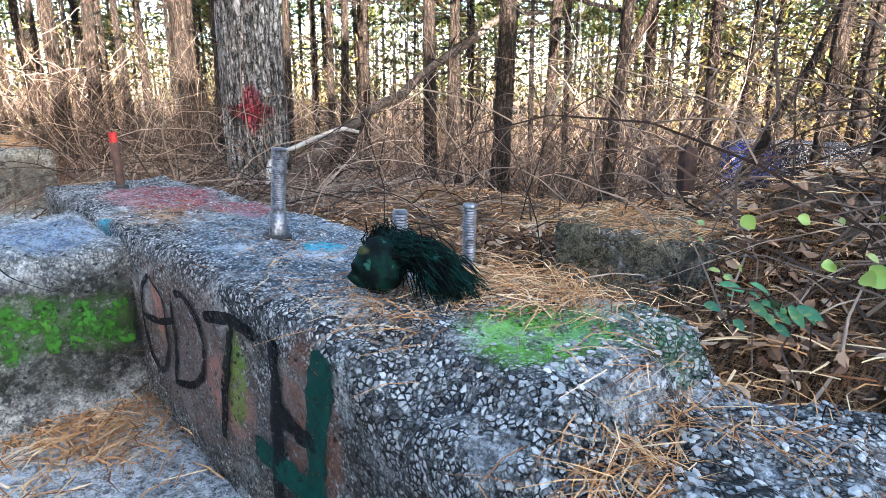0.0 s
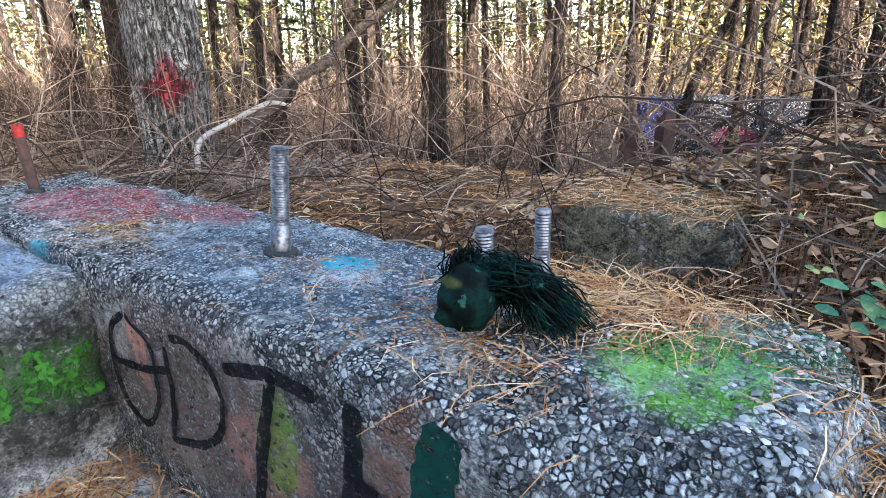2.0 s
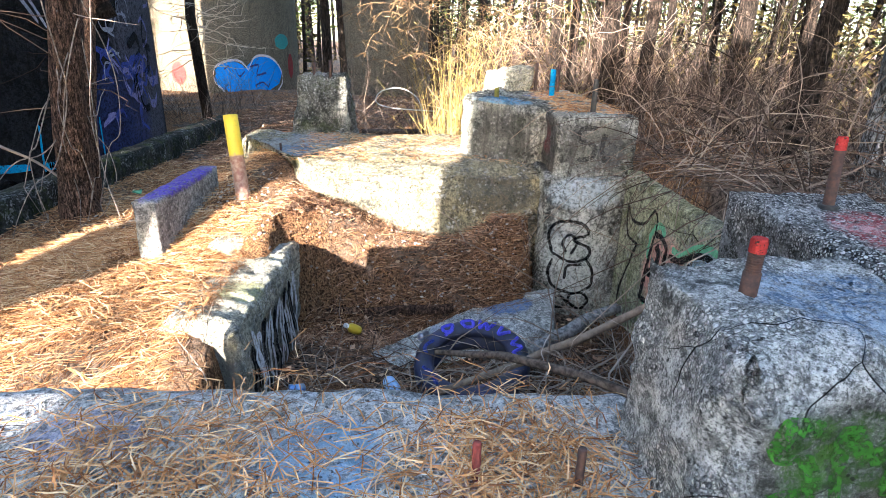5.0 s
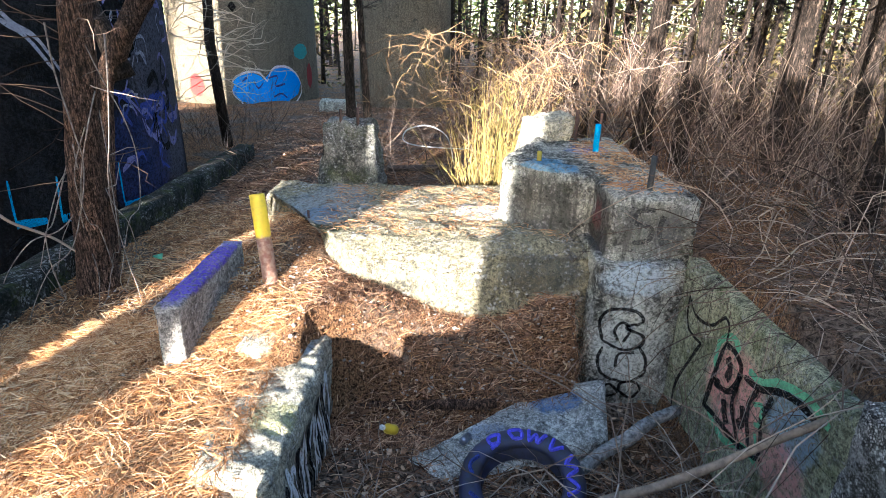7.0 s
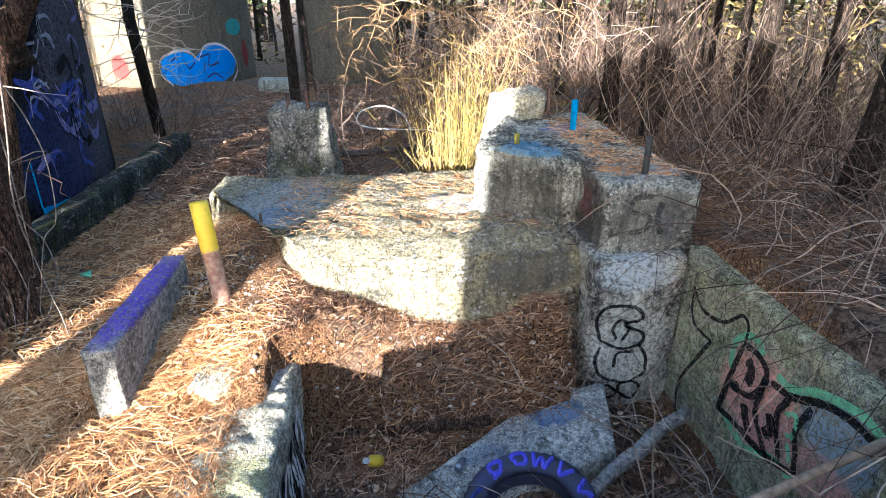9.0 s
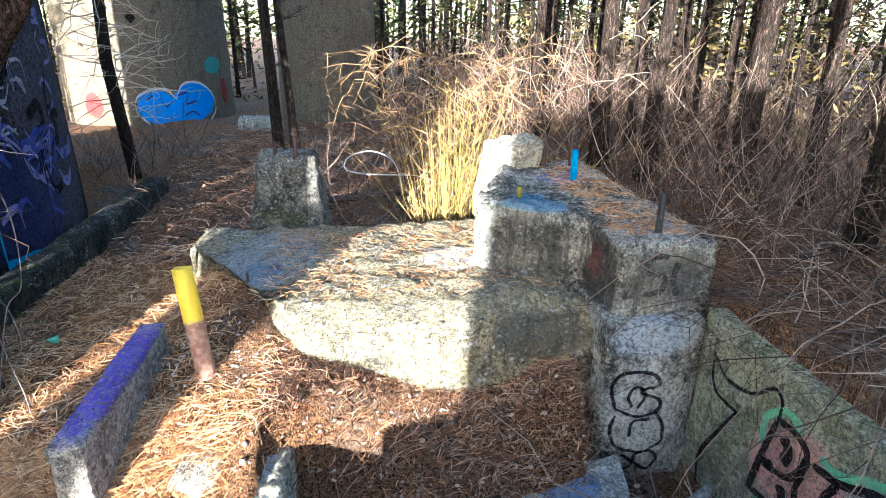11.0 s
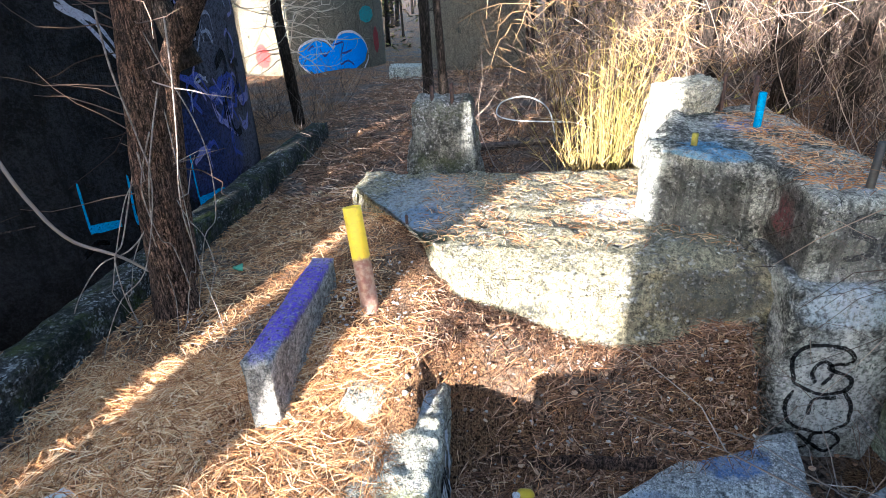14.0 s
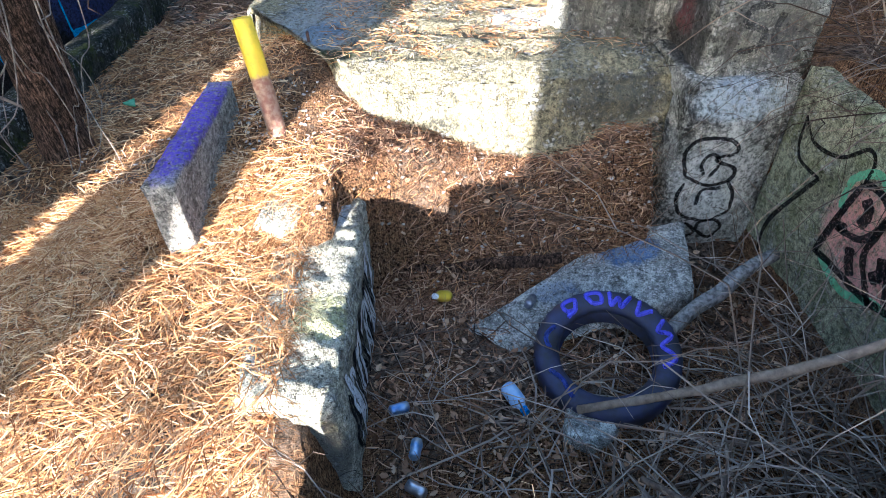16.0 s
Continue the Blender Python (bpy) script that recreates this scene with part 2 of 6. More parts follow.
def tube_arrays(points, radii, sides=4):
    """Verts and faces of a tube along points."""
    vs, fs = [], []
    pts = [Vector(p) for p in points]
    for i, p in enumerate(pts):
        t = (pts[min(i + 1, len(pts) - 1)] - pts[max(i - 1, 0)]).normalized()
        a = t.cross(Vector((0.31, 0.17, 0.93)) if abs(t.z) < 0.9 else Vector((1, 0.1, 0))).normalized()
        b = t.cross(a)
        for k in range(sides):
            ang = 2 * math.pi * k / sides
            vs.append(p + (a * math.cos(ang) + b * math.sin(ang)) * radii[i])
        if i:
            o = (i - 1) * sides
            for k in range(sides):
                k2 = (k + 1) % sides
                fs.append((o + k, o + k2, o + sides + k2, o + sides + k))
    fs.append(tuple(range(sides))[::-1])
    fs.append(tuple(range((len(pts) - 1) * sides, len(pts) * sides)))
    return vs, fs


class Heap:
    """Many loose pieces in one mesh."""

    def __init__(self):
        self.v, self.f = [], []

    def add(self, vs, fs):
        o = len(self.v)
        self.v.extend(vs)
        self.f.extend([tuple(i + o for i in f) for f in fs])

    def tube(self, points, radii, sides=3):
        self.add(*tube_arrays(points, radii, sides))

    def make(self, name, material, parent=None, label="", smooth=False):
        return mesh_object(name, self.v, self.f, material, parent, label, smooth)


def lathe(rows, sides=24):
    """A bmesh turned about z from rows of (radius, height); closed at both ends."""
    bm = bmesh.new()
    rings = []
    for r, z in rows:
        rings.append([bm.verts.new((r * math.cos(2 * math.pi * k / sides), r * math.sin(2 * math.pi * k / sides), z)) for k in range(sides)])
    for a, b in zip(rings, rings[1:]):
        for k in range(sides):
            bm.faces.new((a[k], a[(k + 1) % sides], b[(k + 1) % sides], b[k]))
    bm.faces.new(rings[0][::-1])
    bm.faces.new(rings[-1])
    return bm


# ---- ground: one sheet ----
def blend(v, a, b):
    u = min(1.0, max(0.0, (v - a) / (b - a)))
    return u * u * (3 - 2 * u)


def ground_z(x, y):
    left = -0.47 + 0.24 * blend(-x, 4.8, 6.2) * blend(y, -3.4, -2.5) + 0.23 * blend(-x, 5.9, 7.0) * blend(y, -3.2, -2.4) - 0.10 * blend(-y, 3.2, 4.2) - 0.40 * blend(x, -4.1, -3.5)
    left -= 0.35 * blend(-x, 8.0, 9.4) * blend(y, -3.3, -2.6) + 0.08 * blend(-x, 9.0, 12.0)
    left -= 1.0 * blend(-y, 4.85, 5.1) * blend(-x, 3.0, 5.0) * (1 - blend(-x, 9.5, 12.5)) * (1 - blend(-y, 10.0, 13.0))
    back = 0.34 - 0.14 * blend(x, -2.6, -1.6) * (1 - blend(y, 1.75, 2.0)) + 0.10 * blend(x, -2.2, -1.0) * blend(y, 1.8, 2.3) - 1.0 * blend(y, 2.8, 7.0) * (1 - 0.75 * blend(x, -3.0, 0.5)) - 0.25 * blend(-x, 5.0, 7.0)
    left = left * (1 - blend(-x, 8.6, 12.0)) + (-0.55) * blend(-x, 8.6, 12.0)
    back += 0.22 * blend(x, -1.0, -0.5) * blend(y, 1.15, 1.6) * (1 - blend(y, 2.8, 6.0)) + 0.10 * blend(x, -1.9, -1.2) * blend(y, 2.2, 2.4) * (1 - blend(y, 3.0, 6.0))
    side = blend(y, 0.2, 1.05)
    g = left * (1 - side) + back * side
    bank = blend(y, -2.3, -1.9) * (1 - blend(y, 0.3, 0.9)) * blend(-x, 5.0, 5.4) * (1 - blend(-x, 8.2, 9.0))
    g = g * (1 - bank) + (-0.18 - 0.38 * blend(y, -2.0, -0.7) + 0.20 * blend(y, -0.5, -0.05)) * bank
    pit = blend(-x, 2.3, 2.6) * (1 - blend(-x, 5.42 + 0.6 * blend(y, 0.12, 0.3), 6.15 + 0.6 * blend(y, 0.12, 0.3))) * blend(y, -2.02 + 0.50 * blend(-x, 5.4, 6.1), -1.90 + 1.0 * blend(-x, 5.4, 6.1)) * (1 - blend(y, 0.98, 1.06))
    g = g * (1 - pit) + (-1.22) * pit
    if x > -2.75 and y < 0.5:
        g = min(g, -0.35)
    far = blend(math.hypot(x + 4, y), 14, 40)
    g = g * (1 - far) + (-0.8 + 0.6 * fbm((x, y, 0), 0.03)) * far
    return g + 0.035 * fbm((x, y, 3), 1.6, 4) + 0.022 * fbm((x, y, 5), 5.5, 2) + 0.10 * fbm((x, y, 8), 0.35, 2) * blend(math.hypot(x + 4, y), 4, 9)


def ground_sheet():
    n = Net("needle_litter_ground", 0.95)
    soil = n.mix(n.ramp(n.noise(22, 6, 0.75), 0.38, 0.62), (0.025, 0.019, 0.015), (0.22, 0.165, 0.125))
    litter = n.noise(1.0, 6, 0.8, n.stretch(120, 26, 40, rot=(0, 0, 0.6)))
    litter2 = n.noise(1.0, 6, 0.8, n.stretch(24, 130, 40, rot=(0, 0, 0.3)))
    needles = n.mix(n.ramp(litter, 0.42, 0.60), (0.018, 0.010, 0.006), (0.30, 0.155, 0.075))
    needles = n.mix(n.ramp(litter2, 0.53, 0.62), needles, (0.50, 0.30, 0.15))
    col = n.mix(n.ramp(n.noise(1.3, 5), 0.38, 0.55), soil, needles)
    col = n.mix(n.math("MULTIPLY", n.ramp(n.cells(38), 0.16, 0.10), n.ramp(n.noise(0.9, 3), 0.5, 0.65)), col, (0.42, 0.38, 0.33))
    n.bump(n.math("ADD", litter, litter2), 0.025)
    m = n.done(col)
    far = [-400, -200, -110, -70, -50, -40, -33, -28, -24, -21, -18.5, -16.5, -15, -14.5]
    xs = far[:-1] + axis(-14, 3.6, 0.075) + [4.6, 5.5, 7, 9, 12, 16, 22, 30, 45, 70, 120, 220, 400]
    ys = [-400, -200, -110, -70, -50, -36, -28, -22, -18, -15, -13, -11, -9.5, -8.5] + axis(-8, 7, 0.075) + [7.4, 8.0] + [8.6, 9.5, 11, 13, 15, 18, 22, 28, 36, 50, 70, 110, 200, 400]
    w = Weld()
    w.grid(xs, ys, lambda u, v: (u, v, ground_z(u, v)))
    return tagged(mesh_object("ground", w.v, w.f, m), "forest floor of brown pine needles and bare dirt", "ground", kind="structure")


ground = ground_sheet()

# ---- the old foundations ----
RED, CYAN, BLUE, LIME, PURPLE = (0.55, 0.09, 0.10), (0.05, 0.45, 0.60), (0.10, 0.22, 0.42), (0.22, 0.55, 0.06), (0.12, 0.07, 0.50)
M_ARM = concrete("pebbled_concrete", light=(0.74, 0.74, 0.74), pebble=84, pebbles=0.75, grime=0.42, patches=[
    # two broad darker patches over the front face only
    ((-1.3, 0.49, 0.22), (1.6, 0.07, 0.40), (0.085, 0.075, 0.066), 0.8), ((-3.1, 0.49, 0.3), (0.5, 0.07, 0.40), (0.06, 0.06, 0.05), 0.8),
    ((-2.75, 0.86, 0.61), (0.48, 0.24, 0.12), RED, 0.62), ((-2.2, 1.0, 0.61), (0.22, 0.12, 0.1), RED, 0.6),
    ((-2.35, 0.35, 0.58), (0.30, 0.22, 0.1), BLUE, 0.4), ((-1.5, 0.86, 0.62), (0.75, 0.30, 0.1), (0.24, 0.36, 0.48), 0.38),
    ((-1.46, 0.9, 0.62), (0.10, 0.06, 0.1), CYAN, 0.95), ((-2.4, 0.5, 0.6), (0.1, 0.07, 0.1), CYAN, 0.8), ((-1.1, 1.12, 0.62), (0.16, 0.07, 0.1), CYAN, 0.7),
    ((-0.62, 0.86, 0.6), (0.16, 0.17, 0.16), LIME, 0.85), ((-0.50, 1.0, 0.57), (0.16, 0.16, 0.12), (0.10, 0.32, 0.12), 0.45),
    ((-1.6, 0.53, 0.33), (0.5, 0.2, 0.3), (0.30, 0.20, 0.17), 0.55), ((-1.35, 0.52, 0.3), (0.16, 0.2, 0.12), (0.62, 0.30, 0.24), 0.6),
    ((-1.85, 0.52, 0.42), (0.05, 0.1, 0.13), (0.70, 0.30, 0.22), 0.8), ((-1.3, 0.52, 0.36), (0.07, 0.2, 0.14), (0.22, 0.42, 0.05), 0.75),
    ((-0.95, 0.52, 0.36), (0.12, 0.2, 0.25), (0.33, 0.16, 0.11), 0.75)])
M_WING = concrete("worn_wing_concrete", light=(0.66, 0.66, 0.63), grime=0.4, pebble=70, pebbles=0.45, patches=[
    # front face darkened in the colour to offset the strong sky light
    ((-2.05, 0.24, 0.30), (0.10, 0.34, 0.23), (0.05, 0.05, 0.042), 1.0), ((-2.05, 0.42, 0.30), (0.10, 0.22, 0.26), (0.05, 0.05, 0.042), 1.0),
    ((-2.1, 0.22, 0.36), (0.12, 0.16, 0.12), (0.10, 0.26, 0.03), 0.4), ((-2.1, 0.42, 0.32), (0.12, 0.12, 0.12), (0.10, 0.26, 0.03), 0.4),
    ((-2.1, 0.08, 0.34), (0.12, 0.07, 0.14), (0.10, 0.26, 0.03), 0.4), ((-2.35, 0.3, 0.58), (0.25, 0.25, 0.06), BLUE, 0.5)])
M_SLAB = concrete("slab_concrete", light=(0.78, 0.77, 0.76), grime=0.24, pebble=60, pebbles=0.25, patches=[
    ((-2.45, -1.05, 0), (0.22, 0.22, 0.1), (0.18, 0.38, 0.62), 0.75), ((-1.95, -0.12, 0), (0.34, 0.26, 0.1), (0.84, 0.86, 0.88), 0.85),
    ((-2.3, -0.62, 0), (0.12, 0.12, 0.1), (0.6, 0.3, 0.26), 0.6), ((-2.55, -1.8, 0), (0.15, 0.2, 0.1), (0.2, 0.2, 0.5), 0.4)])
M_OLD = concrete("weathered_shaded_concrete", light=(0.52, 0.51, 0.44), dark=(0.025, 0.025, 0.021), grime=0.78, pebble=45, pebbles=0.35, moss=0.35, patches=[
    # front faces and inner flank darkened: shade and grime put into the colour
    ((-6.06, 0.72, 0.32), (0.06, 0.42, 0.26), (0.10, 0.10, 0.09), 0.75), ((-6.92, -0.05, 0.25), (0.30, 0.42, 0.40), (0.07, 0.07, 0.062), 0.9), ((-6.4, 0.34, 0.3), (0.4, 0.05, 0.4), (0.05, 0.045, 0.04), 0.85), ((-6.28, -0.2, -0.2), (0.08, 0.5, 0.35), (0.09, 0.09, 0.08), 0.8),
    ((-7.0, 0.0, 0.63), (0.35, 0.35, 0.035), (0.08, 0.25, 0.42), 0.75), ((-6.4, 0.75, 0.61), (0.25, 0.35, 0.05), (0.2, 0.27, 0.33), 0.6),
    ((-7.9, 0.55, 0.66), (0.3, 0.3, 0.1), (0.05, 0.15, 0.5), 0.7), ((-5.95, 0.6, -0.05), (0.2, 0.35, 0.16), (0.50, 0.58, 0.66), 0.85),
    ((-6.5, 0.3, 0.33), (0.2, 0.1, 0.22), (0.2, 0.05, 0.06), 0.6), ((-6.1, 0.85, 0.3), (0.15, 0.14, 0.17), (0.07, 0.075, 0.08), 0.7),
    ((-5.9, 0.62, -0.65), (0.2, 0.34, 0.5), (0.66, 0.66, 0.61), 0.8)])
M_SLABC = concrete("broad_slab_concrete", light=(0.36, 0.315, 0.20), grime=0.55, pebble=40, pebbles=0.3, moss=0.2, patches=[
    # right end of the face: its cast shade put into the colour
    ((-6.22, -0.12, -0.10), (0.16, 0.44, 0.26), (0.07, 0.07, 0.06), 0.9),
    # left end's shade as blue-grey colour, then moss at the near corner
    ((-7.6, -2.2, 0.05), (0.8, 0.5, 0.1), (0.30, 0.33, 0.36), 0.7), ((-6.75, -2.1, 0.05), (0.18, 0.2, 0.1), (0.03, 0.04, 0.015), 0.9),
    ((-7.4, -0.6, 0.05), (0.35, 0.3, 0.1), (0.75, 0.74, 0.70), 0.8), ((-7.2, -2.2, 0.05), (0.3, 0.2, 0.1), (0.1, 0.2, 0.35), 0.5)])
M_WHITE = concrete("whitewashed_concrete", light=(0.62, 0.57, 0.44), grime=0.35, pebble=45, pebbles=0.3, moss=0.2, patches=[
    # near end and pit face darkened: their shade put into the colour
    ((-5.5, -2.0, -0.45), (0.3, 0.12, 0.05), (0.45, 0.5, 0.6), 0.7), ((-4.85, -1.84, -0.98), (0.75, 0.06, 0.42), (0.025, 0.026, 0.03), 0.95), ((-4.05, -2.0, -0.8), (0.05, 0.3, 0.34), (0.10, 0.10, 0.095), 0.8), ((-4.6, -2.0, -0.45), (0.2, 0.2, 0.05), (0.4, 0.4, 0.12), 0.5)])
M_PINK = concrete("tagged_wall_concrete", light=(0.50, 0.50, 0.33), grime=0.42, pebbles=0.25, moss=0.65, patches=[
    ((-4.90, 0.94, -0.42), (0.40, 0.25, 0.36), (0.74, 0.36, 0.31), 1.0), ((-4.32, 0.94, -0.20), (0.26, 0.25, 0.24), (0.30, 0.40, 0.52), 0.95), ((-4.33, 0.94, -0.5), (0.26, 0.25, 0.2), (0.66, 0.33, 0.30), 0.9)])
M_PURPLE = concrete("purple_topped_concrete", light=(0.50, 0.47, 0.42), grime=0.2, pebbles=0.3, patches=[((-5.85, -2.88, 0.03), (0.75, 0.3, 0.09), PURPLE, 0.97)])
M_PIER = concrete("pier_concrete", light=(0.22, 0.185, 0.13), grime=0.4, pebble=12, pebbles=0.0)
# deep shade put into the near-black base, light into the first patch
M_DARKPIER = concrete("dark_pier_concrete", light=(0.022, 0.022, 0.024), dark=(0.004, 0.004, 0.004), grime=0.8, pebble=12, pebbles=0.0, patches=[
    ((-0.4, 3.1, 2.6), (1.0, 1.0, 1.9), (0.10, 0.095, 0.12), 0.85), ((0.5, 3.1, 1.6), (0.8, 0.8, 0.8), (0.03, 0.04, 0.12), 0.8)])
M_KERB = concrete("black_mossy_concrete", light=(0.07, 0.068, 0.06), dark=(0.010, 0.013, 0.01), grime=0.85, pebbles=0.3, moss=0.6)
M_MOSSY = concrete("mossy_dark_concrete", light=(0.30, 0.29, 0.25), grime=0.7, pebbles=0.4, moss=0.5)


def arm_shape(p, q):
    """The broken end of the arm lies lower and is rough."""
    edge = -0.44 + 0.07 * fbm((p[1] * 3, 1, 2), 2.0)
    low = blend(p[0], edge, edge + 0.07) * blend(p[2], 0.0, 0.61)
    chip = blend(p[0], -0.95, -0.7) * blend(-p[1], -0.70, -0.56) * blend(p[2], 0.35, 0.61)
    q.z -= low * (0.09 + 0.05 * fbm(p, 5.0)) + chip * 0.07 * (1 + 0.8 * fbm(p, 6.0))
    q.z -= low * 0.10 * blend(p[0], -0.2, 0.6)
    if p[2] > 0.6:
        q.z += 0.010 * fbm(p, 16.0, 3)
    return q


foundation = empty("foundation_block", -1.6, 0.8, -0.2, label="long chest-high worn concrete foundation with graffiti and anchor rods", category="foundation")
INV = foundation.matrix_world.inverted()
ARM_LO, ARM_HI = (-3.45, 0.53, -0.25), (1.3, 1.14, 0.61)
WING_LO, WING_HI = (-2.72, -0.10, -0.25), (-2.06, 0.56, 0.585)
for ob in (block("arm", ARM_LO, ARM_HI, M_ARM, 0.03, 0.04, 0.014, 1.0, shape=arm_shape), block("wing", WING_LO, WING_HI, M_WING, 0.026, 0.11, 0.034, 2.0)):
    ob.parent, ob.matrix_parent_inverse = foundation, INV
slab = tagged(block("concrete_slab", (-2.84, -2.4, -1.3), (3.0, 0.56, 0.0), M_SLAB, 0.07, 0.05, 0.016, 3.0), "cracked light concrete floor slab littered with pine needles", "slab")
M_FOOT = concrete("dark_footing_concrete", light=(0.30, 0.25, 0.17), grime=0.65, pebbles=0.3, moss=0.55)
tagged(block("concrete_footing", (-1.32, 1.9, 0.1), (-0.70, 2.35, 0.57), M_FOOT, 0.04, 0.04, 0.015, 4.0), "low dark mossy concrete footing under needles", "footing")



def main_shape(p, q):
    """The main block stands askew: its free corner falls back, and its flank draws in towards the rear."""
    free = blend(-p[1], -0.3, 0.41)
    q.x -= 0.34 * free * blend(p[0], -7.6, -6.72)
    q.y += 0.46 * free * blend(-p[0], 7.1, 8.5)
    q.z += 0.05 * free * blend(p[2], 0.0, 0.6)
    return q


def stub_shape(p, q):
    """The stub leans and its top is broken off at a slant."""
    q.y += 0.10 * blend(p[2], 0.1, 0.9)
    if p[2] > 0.5:
        q.z -= (p[2] - 0.5) / 0.41 * (0.10 * blend(-p[1], -0.2, 0.16) + 0.05 * fbm(p, 6.0))
    return q


stepped = empty("stepped_foundation", -7.0, 0.4, -1.2, label="stepped grey concrete foundation block with graffiti", category="foundation")
SINV = stepped.matrix_world.inverted()
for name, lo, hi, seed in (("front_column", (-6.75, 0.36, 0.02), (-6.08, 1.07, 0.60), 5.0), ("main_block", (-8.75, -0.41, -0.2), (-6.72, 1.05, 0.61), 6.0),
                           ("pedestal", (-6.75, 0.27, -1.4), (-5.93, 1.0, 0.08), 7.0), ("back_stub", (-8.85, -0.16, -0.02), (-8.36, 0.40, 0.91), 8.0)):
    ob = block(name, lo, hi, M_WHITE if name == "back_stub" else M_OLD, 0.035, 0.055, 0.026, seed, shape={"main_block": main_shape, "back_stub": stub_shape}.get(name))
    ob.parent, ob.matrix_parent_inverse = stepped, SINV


def broad_shape(p, q):
    """The broad slab: its near corner is cut off slantwise."""
    d = max(0.0, -1.8 - p[1])
    slump = 0.10 * blend(p[2], -0.25, 0.05) * blend(p[0], -6.7, -6.2)
    q.x = min(q.x, -6.2 - 1.5 * d - slump + 0.05 * fbm((p[1], p[2], 4.0), 2.0))
    q.z -= 0.08 * blend(p[2], -0.2, 0.05) * blend(p[0], -6.6, -6.2)
    return q


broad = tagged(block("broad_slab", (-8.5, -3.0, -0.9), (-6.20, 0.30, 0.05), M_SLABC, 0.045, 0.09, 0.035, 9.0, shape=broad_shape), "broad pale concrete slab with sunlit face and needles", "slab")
WW = ((-5.74, -2.34, -1.4), (-4.06, -1.85, -0.43))
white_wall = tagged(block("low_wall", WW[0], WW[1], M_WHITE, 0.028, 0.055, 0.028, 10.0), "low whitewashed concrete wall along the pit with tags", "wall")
pink_wall = tagged(block("pit_wall", (-5.94, 0.96, -1.4), (-3.40, 1.22, 0.17), M_PINK, 0.045, 0.03, 0.012, 11.0), "greenish concrete pit wall with pink graffiti", "wall")
curb = tagged(block("concrete_curb", (-6.5, -2.955, -0.6), (-5.18, -2.785, 0.0), M_PURPLE, 0.035, 0.02, 0.008, 12.0), "concrete curb with a purple painted top", "curb")


def pedestal_shape(p, q):
    """Narrower towards the top, with lumps of stone standing out."""
    k = 1 - 0.20 * blend(p[2], -0.1, 0.72)
    q.x, q.y = -8.95 + (q.x + 8.95) * k, -2.16 + (q.y + 2.16) * k
    bulge = 0.035 * max(0.0, noise.noise(Vector(p) * 9.0))
    out = Vector((p[0] + 8.95, p[1] + 2.16, 0.0)).normalized()
    return q + out * bulge


stone = tagged(block("rod_pedestal", (-9.25, -2.56, -0.6), (-8.65, -1.79, 0.72), M_MOSSY, 0.035, 0.07, 0.045, 13.0, shape=pedestal_shape), "mossy pebbled concrete pedestal with rusty rods", "pedestal")
kerb = tagged(block("mossy_kerb", (-12.4, -4.88, -0.9), (-3.6, -4.58, -0.28), M_KERB, 0.07, 0.04, 0.02, 14.0), "long low mossy concrete kerb wall", "kerb")


def pier(name, x, y, z, radius, height, material, label, flare=0.04):
    th = axis(0, 2 * math.pi, 2 * math.pi / 56)[:-1]
    zs = axis(0, height, 0.6)
    vs, fs = [], []
    for h in zs:
        r = radius * (1 - flare * h / height)
        for a in th:
            vs.append((r * math.cos(a), r * math.sin(a), h))
    k = len(th)
    for i in range(len(zs) - 1):
        for j in range(k):
            fs.append((i * k + j, i * k + (j + 1) % k, (i + 1) * k + (j + 1) % k, (i + 1) * k + j))
    fs.append(tuple(range(k))[::-1])
    fs.append(tuple(range((len(zs) - 1) * k, len(zs) * k)))
    ob = mesh_object(name, vs, fs, material)
    ob.location = (x, y, z)
    return tagged(ob, label, "silo")


silo = pier("concrete_silo", -10.2, -8.4, -1.6, 3.2, 11, M_DARKPIER, "dark round concrete silo covered in graffiti")
pale_silo = pier("concrete_silo", -22.9, -8.1, -1.0, 2.45, 12, M_PIER, "pale round concrete silo with a blue graffiti piece")
# unseen silo, added behind the camera to cast the sharp-edged shade
pier("concrete_silo", 8.0, -2.52, -1.0, 3.2, 5.0, M_DARKPIER, "unseen dark round silo added to shade the foundations")
pier("concrete_silo", -21.6, -2.4, -1.0, 1.5, 12, M_PIER, "grey round concrete silo among trees")


# ---- woods ----
RNG = random.Random(5)


def clear(x, y, r=0.35):
    """No tree stands on the foundations, in the pit, on the path or in the silos."""
    if -9.6 - r < x < 3.5 and -3.4 - r < y < 1.6 + r:
        return False
    if -13 < x < 3.5 and -5.2 < y < -2:
        return False
    for cx, cy, cr in ((-10.2, -8.4, 3.2), (-22.9, -8.1, 2.45), (-21.6, -2.4, 1.5), (8.0, -2.52, 3.2)):
        if math.hypot(x - cx, y - cy) < cr + 0.5 + r:
            return False
    if x < -9 and abs(y - (-3.2 + 0.1 * (x + 9))) < 1.2:
        return False
    return True


